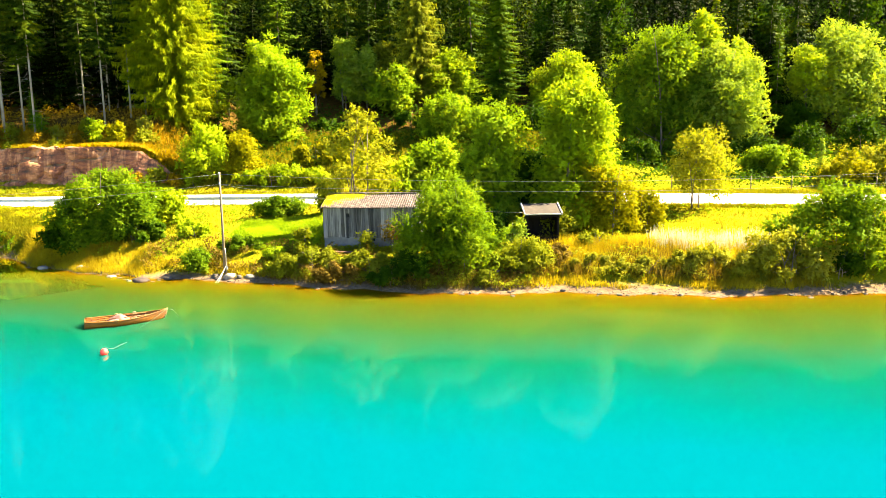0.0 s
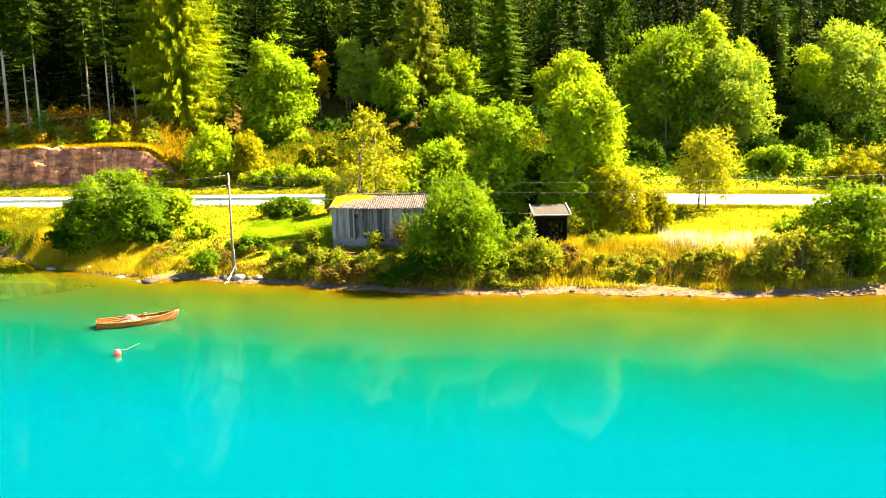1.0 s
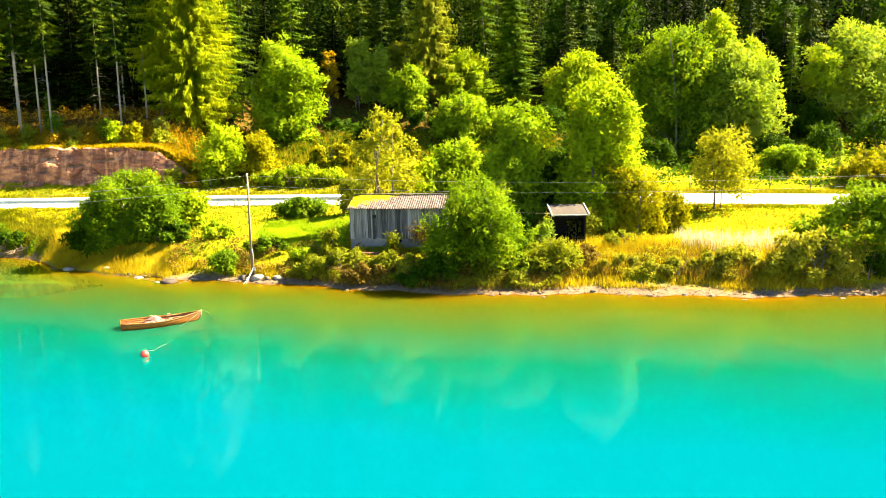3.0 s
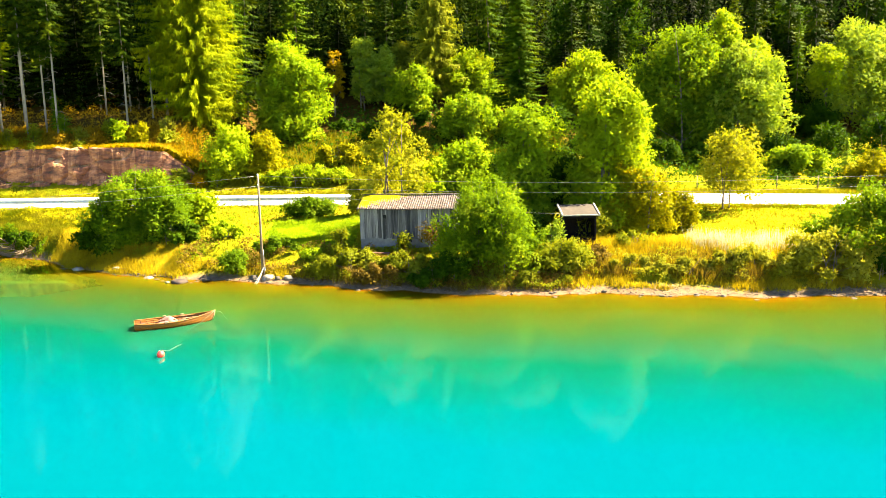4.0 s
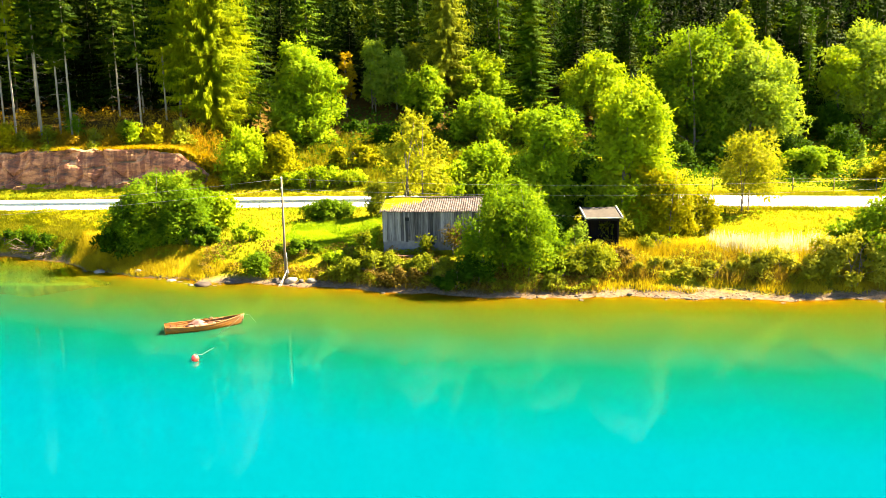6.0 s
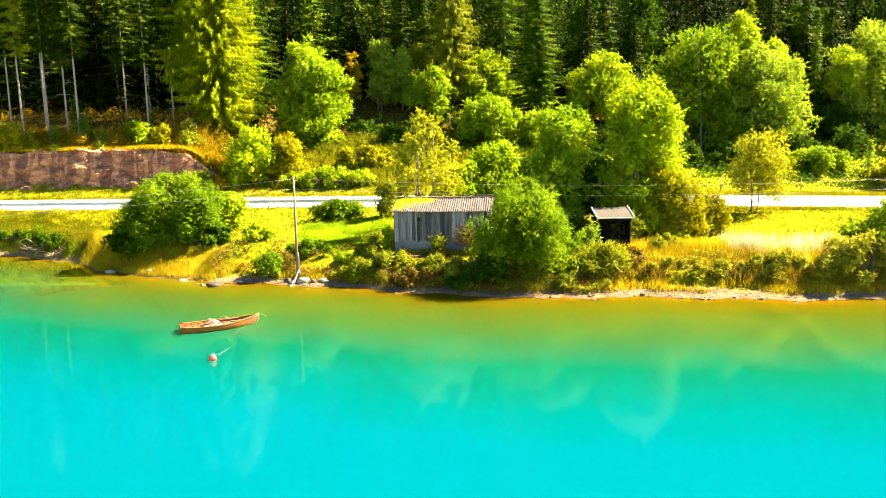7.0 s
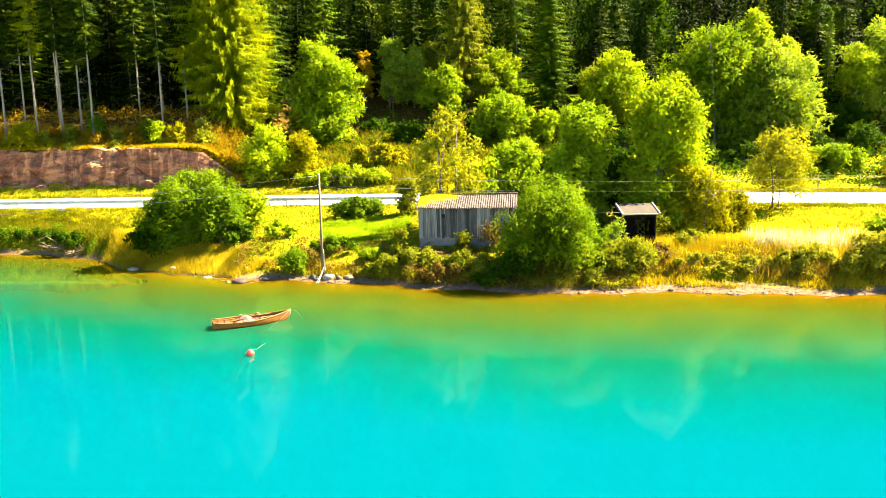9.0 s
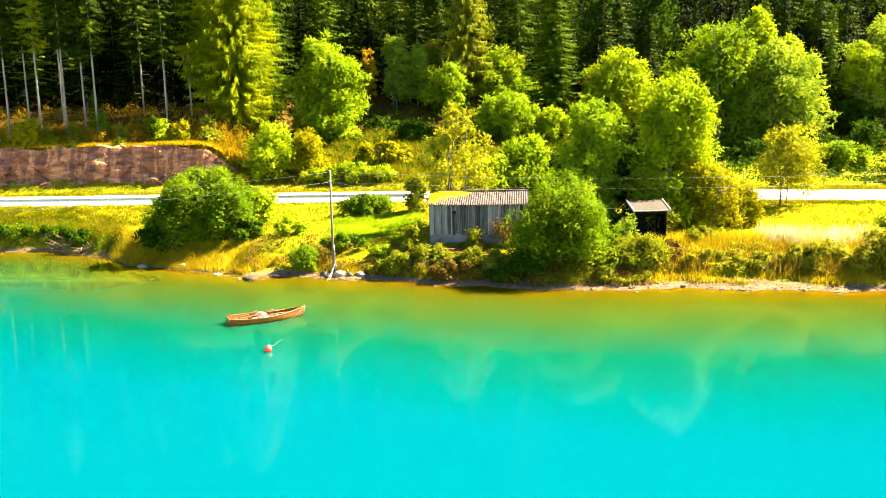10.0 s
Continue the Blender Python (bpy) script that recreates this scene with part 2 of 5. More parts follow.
def cliff_mat():
    m, n, l, p = tree_of("cut_rock")
    f = noise_tex(n, l, 0.9, 9.0, 0.7, stretch=(0.7, 1, 1.8))
    s = noise_tex(n, l, 0.5, 4.0, 0.6, stretch=(2.4, 1, 0.25))
    c1 = ramp(n, l, f, [(0.32, (0.0072, 0.0036, 0.0018)), (0.45, (0.075, 0.024, 0.0085)), (0.58, (0.135, 0.050, 0.0185)), (0.76, (0.18, 0.114, 0.0696))])
    c2 = ramp(n, l, s, [(0.42, (1.0, 0.85, 0.70)), (0.50, (1.15, 1.1, 1.0)), (0.57, (2.2, 2.6, 2.8))])
    face = mix_col(n, l, 1.0, c1, c2, "MULTIPLY")
    g = n.new("ShaderNodeNewGeometry")
    up = n.new("ShaderNodeSeparateXYZ")
    l.new(g.outputs["True Normal"], up.inputs[0])
    ledge = ramp(n, l, up.outputs["Z"], [(0.74, (0, 0, 0)), (0.92, (1, 1, 1))])
    top = ramp(n, l, f, [(0.35, (0.09, 0.04, 0.006)), (0.5, (0.17, 0.09, 0.018)), (0.68, (0.27, 0.20, 0.11))])
    l.new(mix_col(n, l, ledge, face, top), p.inputs["Base Color"])
    p.inputs["Roughness"].default_value = 0.85
    bump(n, l, p, f, 0.7, 0.12)
    return m


def roof_mat():
    m, n, l, p = tree_of("mossy_corrugated_sheet")
    f = noise_tex(n, l, 6.0, 6.0, 0.65)
    big = noise_tex(n, l, 0.9, 4.0, 0.6)
    sheet = ramp(n, l, f, [(0.3, (0.014, 0.010, 0.009)), (0.5, (0.055, 0.044, 0.041)), (0.72, (0.15, 0.13, 0.125))])
    moss = ramp(n, l, f, [(0.3, (0.09, 0.075, 0.002)), (0.7, (0.22, 0.18, 0.004))])
    sep = n.new("ShaderNodeSeparateXYZ")
    tc = n.new("ShaderNodeTexCoord")
    l.new(tc.outputs["Object"], sep.inputs[0])
    # moss thrives on the upper part of one end
    k = n.new("ShaderNodeMath")
    k.operation = "MULTIPLY_ADD"
    l.new(sep.outputs["Y"], k.inputs[0])
    k.inputs[1].default_value = 1.1
    x = n.new("ShaderNodeMath")
    x.operation = "MULTIPLY_ADD"
    l.new(sep.outputs["X"], x.inputs[0])
    x.inputs[1].default_value, x.inputs[2].default_value = -0.45, -0.25
    l.new(x.outputs[0], k.inputs[2])
    s = n.new("ShaderNodeMath")
    s.operation = "MULTIPLY_ADD"
    l.new(big, s.inputs[0])
    s.inputs[1].default_value = 1.6
    l.new(k.outputs[0], s.inputs[2])
    fac = ramp(n, l, s.outputs[0], [(1.30, (0, 0, 0)), (1.65, (1, 1, 1))])
    l.new(mix_col(n, l, fac, sheet, moss), p.inputs["Base Color"])
    p.inputs["Roughness"].default_value, p.inputs["Specular IOR Level"].default_value = 0.9, 0.05
    bump(n, l, p, f, 0.4, 0.02)
    return m


GROUND, WATER, CLIFF, ROOF = ground_mat(), water_mat(), cliff_mat(), roof_mat()


# ---- mesh helpers ----
def mesh(name, verts, faces, mat, parent=None, label="", smooth=False):
    me = bpy.data.meshes.new(name)
    me.from_pydata([tuple(v) for v in verts], [], [tuple(f) for f in faces])
    me.materials.append(mat)
    if smooth:
        me.polygons.foreach_set("use_smooth", [True] * len(me.polygons))
    me.update()
    ob = new(name, me)
    ob.parent = parent
    return tagged(ob, label)


def part(name, bm, mat, parent=None, label=""):
    me = bpy.data.meshes.new(name)
    bm.to_mesh(me)
    bm.free()
    me.materials.append(mat)
    ob = new(name, me)
    ob.parent = parent
    return tagged(ob, label)


def flakes(name, v, mat, parent=None, label=""):
    """A mesh of loose three-cornered pieces from an array (n, 3, 3)."""
    n = len(v)
    me = bpy.data.meshes.new(name)
    me.vertices.add(3 * n)
    me.vertices.foreach_set("co", v.astype(np.float32).ravel())
    me.loops.add(3 * n)
    me.loops.foreach_set("vertex_index", np.arange(3 * n, dtype=np.int32))
    me.polygons.add(n)
    me.polygons.foreach_set("loop_start", np.arange(0, 3 * n, 3, dtype=np.int32))
    me.materials.append(mat)
    me.update(calc_edges=True)
    ob = new(name, me)
    ob.parent = parent
    return tagged(ob, label)


def box_bm(bm, sx, sy, sz, m=None, bevel=0.0):
    r = bmesh.ops.create_cube(bm, size=1.0, matrix=(m or Matrix()) @ Matrix.Diagonal((sx, sy, sz, 1)))
    if bevel:
        es = list({e for v in r["verts"] for e in v.link_edges})
        bmesh.ops.bevel(bm, geom=es, offset=bevel, segments=1, affect="EDGES")
    return bm


def box(name, sx, sy, sz, m, mat, parent=None, label="", bevel=0.0):
    return part(name, box_bm(bmesh.new(), sx, sy, sz, m, bevel), mat, parent, label)


def tube_data(pts, radii, sides=6, base=0):
    pts = [Vector(p) for p in pts]
    vs, fs = [], []
    for i, p in enumerate(pts):
        d = (pts[min(i + 1, len(pts) - 1)] - pts[max(i - 1, 0)]).normalized()
        a = d.orthogonal().normalized() if abs(d.z) < 0.95 else Vector((1, 0, 0))
        b = d.cross(a).normalized()
        a = b.cross(d)
        for k in range(sides):
            w = 2 * math.pi * k / sides
            vs.append(p + radii[i] * (a * math.cos(w) + b * math.sin(w)))
    for i in range(len(pts) - 1):
        for k in range(sides):
            o, q = base + i * sides, base + i * sides + (k + 1) % sides
            fs.append((o + k, q, q + sides, o + k + sides))
    fs.append(tuple(base + k for k in reversed(range(sides))))
    fs.append(tuple(base + (len(pts) - 1) * sides + k for k in range(sides)))
    return vs, fs


def tubes(name, runs, mat, parent=None, label="", sides=6):
    V, F = [], []
    for pts, radii in runs:
        v, f = tube_data(pts, radii, sides, len(V))
        V += v
        F += f
    return mesh(name, V, F, mat, parent, label, smooth=True)


def unit(v):
    return v / np.maximum(np.linalg.norm(v, axis=1, keepdims=True), 1e-9)


def leaves(c, nrm, long_dir, ln, wd):
    """Leaf-shaped pieces at c, facing nrm, pointing about long_dir."""
    u = unit(long_dir - nrm * np.sum(long_dir * nrm, axis=1, keepdims=True))
    w = np.cross(nrm, u)
    ln, wd = ln[:, None] / 2, wd[:, None] / 2
    return np.stack([c - u * ln + w * wd, c + u * ln, c - u * ln - w * wd], axis=1)


# ---- the lie of the land ----
SHORE_X = [-400, -90, -60, -46, -37.5, -31, -28.6, -23, -16.9, -13.8, -9.3, -5.7, -2.3, 1.9, 5, 10, 13.5, 18, 22, 35, 60, 400]
SHORE_Y = [90, 68, 64.5, 63, 61.2, 57.0, 54.2, 51.2, 48.9, 48.1, 46.6, 45.0, 43.9, 43.0, 43.2, 42.5, 41.7, 41.2, 41.5, 40.3, 39.5, 10]
ROAD_X = [-400, -120, -60, -42, -15, 5, 22, 31, 60, 120, 400]
ROAD_Y = [92, 80, 73, 71.6, 70.4, 67.7, 64.0, 61.9, 55.0, 38, -42]


def shore_y(x):
    return np.interp(x, SHORE_X, SHORE_Y) + 0.25 * np.sin(x * 1.1) + 0.15 * np.sin(x * 2.7 + 1)


def road_y(x):
    s = 0
    for k in (-8, -4, 0, 4, 8):
        s = s + np.interp(np.asarray(x, float) + k, ROAD_X, ROAD_Y)
    return s / 5


HALF = 3.5


def smooth(e0, e1, v):
    t = np.clip((v - e0) / (e1 - e0), 0, 1)
    return t * t * (3 - 2 * t)


def land(x, y):
    """Height of the ground over the water."""
    x, y = np.asarray(x, float), np.asarray(y, float)
    sy, ry = shore_y(x), road_y(x)
    s = y - sy
    bed = np.maximum(s * 0.22, -6.0)
    near, far = ry - HALF - 1.0, ry + HALF
    width = np.maximum(near - sy, 3.0)
    k = np.clip(s / width, 0, 1)
    bank = 1.75 * smooth(-0.02, 0.30, k) + 1.2 * smooth(0.3, 1.0, k)
    bank = bank + 0.12 * np.sin(x * 0.5 + y * 0.3) * smooth(0.1, 0.3, k) * smooth(1.0, 0.8, k)
    d = np.maximum(y - far, 0)
    left = smooth(-24, -31, x)
    right = smooth(8, 26, x)
    slope = 0.28 * (1 - left) * (1 - right) + 0.11 * right + 0.20 * left
    rise = slope * np.maximum(d - 3.0, 0) + left * (2.6 * smooth(5.2, 6.4, d) + 1.1 * smooth(2.5, 5.5, d) + 2.0 * smooth(7.8, 13, d))
    rise = rise + 0.10 * np.clip(d - 22, 0, 30) + 34 * smooth(52, 150, d) + 75 * smooth(85, 220, d)
    cross = 0.035 * np.clip(y - ry + HALF, 0, 2 * HALF)
    rough_ = 0.25 * np.sin(x * 0.9 + 1.3 * np.sin(y * 0.7)) * np.sin(y * 0.8 + x * 0.2) * smooth(4, 8, d) * (1 - 0.75 * left)
    return np.where(s < 0, bed, bank + cross * (s > 0) + rise + rough_)


def gz(x, y):
    return float(land(x, y))


def axis(parts):
    out = []
    for a, b, step in parts:
        out += list(np.arange(a, b, step))
    return np.array(out + [parts[-1][1]], float)


def sheet(name, xs, ys, z, mat):
    nx, ny = len(xs), len(ys)
    X, Y = np.meshgrid(xs, ys)
    v = np.stack([X, Y, z(X, Y)], axis=-1).reshape(-1, 3)
    i = (np.arange(ny - 1)[:, None] * nx + np.arange(nx - 1)[None, :]).ravel()
    f = np.stack([i, i + 1, i + 1 + nx, i + nx], axis=1)
    return mesh(name, v, f.tolist(), mat, smooth=True), v


xs = axis([(-1500, -300, 120), (-300, -100, 10), (-100, -62, 2), (-62, 45, 0.8), (45, 100, 2), (100, 300, 10), (300, 1500, 120)])
ys = axis([(-1500, -200, 130), (-200, 20, 20), (20, 40, 2), (40, 92, 0.6), (92, 130, 1.5), (130, 300, 12), (300, 1500, 100)])
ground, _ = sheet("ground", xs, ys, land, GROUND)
tagged(ground, "grassy lake bank rising to a wooded hillside", "ground", kind="structure")

xs = axis([(-1500, -300, 150), (-300, -80, 10), (-80, 50, 0.8), (50, 300, 10), (300, 1500, 150)])
ys = axis([(-1500, -100, 140), (-100, 20, 10), (20, 66, 0.6), (66, 100, 4)])
water, wv = sheet("water", xs, ys, lambda X, Y: X * 0, WATER)
att = water.data.attributes.new("depth", "FLOAT", "POINT")
att.data.foreach_set("value", np.clip(-land(wv[:, 0], wv[:, 1]) / 5.0, 0, 1).astype(np.float32))
tagged(water, "calm turquoise glacial lake water, amber in the shallows", "water", kind="structure")


def ribbon(name, xs, lo, hi, lift, mat):
    v, f = [], []
    for i, x in enumerate(xs):
        ry = float(road_y(x))
        for o in (lo, lo + 0.02, hi - 0.02, hi):
            z = gz(x, ry + o) + lift
            v.append((x, ry + o, z - (0.25 if o in (lo, hi) else 0)))
        if i:
            b = 4 * i
            f += [(b - 4 + k, b + k, b + k + 1, b - 3 + k) for k in range(3)]
    return mesh(name, v, f, mat)


rx = np.arange(-140, 140, 1.0)
road = tagged(ribbon("road", rx, -HALF, HALF, 0.06, ASPHALT), "sun-bleached pale asphalt country road", "road", kind="structure")


# ---- plants ----
def lobes_of(rng, w, d, z0, z1, n, r, top=0.75):
    """Lobes of a crown w wide, d deep, between the heights z0 and z1: some large boughs, each with small heads of leaves on it."""
    L = []
    h = z1 - z0
    k = max(6, n // 4)
    R = r * 1.75
    for i in range(k):
        t = (i + rng.uniform(0, 1)) / k
        prof = math.sin(math.pi * min(1, (0.12 + 0.88 * t) ** top)) ** 0.6 if t < 0.95 else 0.2
        a = i * 2.4 + rng.uniform(-0.6, 0.6)
        q = rng.uniform(0.55, 1) * prof
        br = R * rng.uniform(0.65, 1.25)
        c = np.array([max(w / 2 - br, 0.1) * q * math.cos(a), max(d / 2 - br, 0.1) * q * math.sin(a), z0 + br * 0.6 + max(h - 1.7 * br, 0.1) * t])
        L.append((*c, br * 0.80, 0.45))
        for j in range(10):
            v = rng.normal(size=3) + np.array([0.35 * math.cos(a), 0.35 * math.sin(a), 0.45])
            v /= np.linalg.norm(v)
            L.append((*(c + v * br * rng.uniform(0.6, 0.95) * np.array([1, 1, 0.9])), br * rng.uniform(0.21, 0.40), 1.0))
    return np.array(L)


def foliage(rng, L, n, size, squash=0.85, ragged=0.25):
    """Leaves in short sprigs that point out of the boughs, over a core of larger leaves deep inside the crown."""
    k = 6
    m = n // k
    p = L[:, 3] ** 2 * L[:, 4]
    i = rng.choice(len(L), m, p=p / p.sum())
    d = unit(rng.normal(size=(m, 3)) + np.array([0, 0, 0.25]))
    base = L[i, :3] + d * (L[i, 3] * (0.92 - np.abs(rng.normal(0, ragged, m))))[:, None] * np.array([1, 1, squash])
    ax = unit(d * 0.8 + rng.normal(0, 0.45, (m, 3)) + np.array([0, 0, 0.4]))
    ln = size * rng.uniform(1.4, 3.8, m)
    side = unit(np.cross(ax, rng.normal(size=(m, 3))))
    j = np.tile(np.arange(k), m)
    r = lambda v: np.repeat(v, k, axis=0)
    t = ((j + rng.uniform(0.2, 0.8, m * k)) / k)[:, None]
    ld = r(ax) * 0.7 + r(side) * np.where(j % 2, 1.0, -1.0)[:, None] * 0.8 + rng.normal(0, 0.3, (m * k, 3))
    c = r(base) + r(ax * ln[:, None]) * t - np.array([0, 0, 0.22]) * r(ln[:, None]) * t * t + ld * size * 0.35
    nrm = unit(r(d) * 0.85 + rng.normal(0, 0.18, (m * k, 3)) + np.array([0, 0, 0.45]))
    s = size * rng.uniform(0.65, 1.35, m * k)
    outer = leaves(c, nrm, ld, s * 1.25, s * rng.uniform(0.8, 1.15, m * k))
    big = np.flatnonzero(L[:, 4] < 0.5)
    q = max(60, n // 9)
    i = big[rng.integers(0, len(big), q)]
    d = unit(rng.normal(size=(q, 3)))
    c = L[i, :3] + d * (L[i, 3] * rng.uniform(0.15, 0.85, q))[:, None]
    s = size * rng.uniform(2.0, 3.4, q)
    return np.concatenate([outer, leaves(c, unit(rng.normal(size=(q, 3)) + np.array([0, 0, 0.6])), rng.normal(size=(q, 3)), s, s * 0.8)])


def shoots(rng, L, n, size):
    """Leafy twigs that stick out of the crown's outline."""
    small = np.flatnonzero(L[:, 4] > 0.5)
    i = small[rng.integers(0, len(small), n)]
    d = unit(rng.normal(size=(n, 3)) * np.array([0.8, 0.8, 0.6]) + np.array([0, 0, 0.9]))
    k = 9
    t = np.tile(np.linspace(0.0, 1.0, k), n)
    i, d = np.repeat(i, k), np.repeat(d, k, axis=0)
    ln = np.repeat(rng.uniform(0.3, 0.95, n), k)
    c = L[i, :3] + d * (L[i, 3] * (0.85 + ln * t))[:, None] + rng.normal(0, size * 0.5, (n * k, 3)) * (1.15 - t)[:, None]
    s = size * rng.uniform(0.6, 1.2, n * k)
    return leaves(c, unit(rng.normal(size=(n * k, 3)) + np.array([0, 0, 0.5])), d + rng.normal(0, 0.6, (n * k, 3)), s * 1.2, s * 0.75)


def broadleaf(name, x, y, w, top, mat, label, seed, d=None, low=0.25, n=9000, size=0.22, lobes=34, lobe=0.2, trunks=1, category="tree", bark=None, shape=0.75, ragged=0.26, group=""):
    """A broadleaved tree or bush on the ground at x, y; low: where its crown begins, of its height."""
    rng = np.random.default_rng(seed)
    z = gz(x, y)
    h = top - z
    d = d or w
    root = tagged(new(name), label, category, group)
    root.location = (x, y, z)
    L = lobes_of(rng, w * 1.06, d * 1.06, h * low - (0.12 * h if low < 0.06 else 0), h * 1.0, int(lobes * 1.25), 0.95 * lobe * min(w, h * 1.2), shape)
    flakes("crown", np.concatenate([foliage(rng, L, int(n * 1.6), size * 0.53, ragged=ragged), shoots(rng, L, int(n / (26 if category == "bush" else 34)), size * 0.5)]), mat, root)
    runs = []
    rad = max(0.025, h * 0.013 / math.sqrt(trunks))
    for k in range(trunks):
        bx, by = (rng.uniform(-0.12, 0.12, 2) * w) if trunks > 1 else (0, 0)
        tx, ty = rng.uniform(-0.15, 0.15, 2) * w
        pts = [(bx, by, -0.3)] + [(bx + (tx * t * t), by + ty * t * t, h * 0.86 * t) for t in (0.15, 0.35, 0.6, 0.8, 1.0)]
        runs.append((pts, [rad * 1.3, rad * 1.05, rad * 0.85, rad * 0.6, rad * 0.4, rad * 0.15]))
        big = np.flatnonzero(L[:, 4] < 0.5)
        for j in rng.choice(big, min(len(big), 12 // trunks + 2), replace=False):
            t = np.clip(L[j, 2] / (h * 0.86) - 0.25, 0.08, 0.9)
            s = np.array([bx + tx * t * t, by + ty * t * t, h * 0.86 * t])
            e = L[j, :3]
            m1 = s * 0.5 + e * 0.5 + np.array([0, 0, 0.08 * h * rng.uniform(-0.3, 0.8)])
            runs.append(([s, m1, e], [rad * 0.45, rad * 0.3, rad * 0.1]))
    tubes("trunk", runs, bark or BARK, root, sides=4)
    return root


def spruce_parts(root, rng, H, R, start, mat, bark, dead=0, whorl=0.55, droop=0.35, wide=1.0, power=0.85, step=0.15, dense=1.0, jitter=0.25, fringe=0.85):
    """Trunk and crown of a conifer; start: height where the green begins. Tiers of drooping boughs, each a spray of twigs with a hanging fringe."""
    up = np.array([0, 0, 1.0])
    zs = [start]
    while zs[-1] < H - 0.3:
        zs.append(zs[-1] + whorl * rng.uniform(0.75, 1.25) * (0.55 + 0.45 * (H - zs[-1]) / (H - start)))
    nb = max(4, int(6 * dense))
    z = np.repeat(np.array(zs), nb)
    m = len(z)
    z = z + rng.uniform(-jitter, jitter, m) * whorl
    f = np.clip((H - z) / (H - start), 0.0, 1)
    r = np.maximum(0.15, R * f ** power * np.minimum(1.0, 0.55 + (1 - f) * 3.0) * rng.uniform(0.55, 1.2, m))
    a = np.tile(np.arange(nb) * 6.283 / nb, len(zs)) + np.repeat(rng.uniform(0, 6.283, len(zs)), nb) + rng.uniform(-0.4, 0.4, m)
    dr = droop * rng.uniform(0.6, 1.3, m)
    k = np.maximum(3, (r / step).astype(int))
    i = np.repeat(np.arange(m), k)
    first = np.cumsum(k) - k
    t = 0.06 + 0.94 * (np.arange(len(i)) - first[i] + rng.uniform(0, 1, len(i))) / k[i]
    out = np.stack([np.cos(a), np.sin(a), np.zeros(m)], 1)[i]
    side = np.stack([-out[:, 1], out[:, 0], np.zeros(len(i))], 1)
    rr = r[i]
    p = out * (rr * t)[:, None] + up * (z[i] - dr[i] * rr * (t ** 1.15 - 0.45 * t ** 4))[:, None]
    tri = []
    q = len(i)
    for sgn in (-1.0, 1.0, 0.0):
        ln = (0.22 + 0.42 * np.clip(1.05 - t, 0, 1) * np.minimum(1, rr / 1.6)) * rng.uniform(0.7, 1.3, q)
        if sgn:
            ld = out * 0.75 + side * sgn * 0.8 - up * rng.uniform(0.05, 0.5, q)[:, None] + rng.normal(0, 0.12, (q, 3))
            nrm = up * 0.75 + out * 0.75 + rng.normal(0, 0.22, (q, 3))
        else:
            ld = out * 0.35 - up * 0.9 + side * rng.normal(0, 0.35, (q, 1))
            nrm = out * rng.uniform(0.3, 1.0, (q, 1)) + side * rng.normal(0, 0.8, (q, 1)) + up * 0.35
            ln = ln * fringe
        ld, nrm = unit(ld), unit(nrm)
        tri.append(leaves(p + ld * (ln * 0.42)[:, None], nrm, ld, ln, rng.uniform(0.11, 0.19, q) * wide))
    flakes("crown", np.concatenate(tri), mat, root)
    rad = H * 0.0052
    runs = [([(0, 0, -0.6), (0.0, 0, H * 0.3), (0, 0, H * 0.7), (0, 0, H * 0.99)], [rad * 1.25, rad, rad * 0.6, 0.02])]
    for i in range(dead):
        zz = rng.uniform(0.12, 1.0) * start
        a = rng.uniform(0, 6.28)
        q = rng.uniform(0.5, 1.6)
        runs.append(([(0, 0, zz), (q * 0.5 * math.cos(a), q * 0.5 * math.sin(a), zz + 0.05), (q * math.cos(a), q * math.sin(a), zz - 0.25 * q)], [0.018, 0.012, 0.006]))
    tubes("trunk", runs, bark, root, sides=6)


def conifer(name, x, y, top, R, start, mat, label, seed, bark=None, dead=0, group="", **k):
    z = gz(x, y)
    root = tagged(new(name), label, "tree", group)
    root.location = (x, y, z)
    spruce_parts(root, np.random.default_rng(seed), top - z, R, start, mat, bark or BARK, dead, **k)
    return root


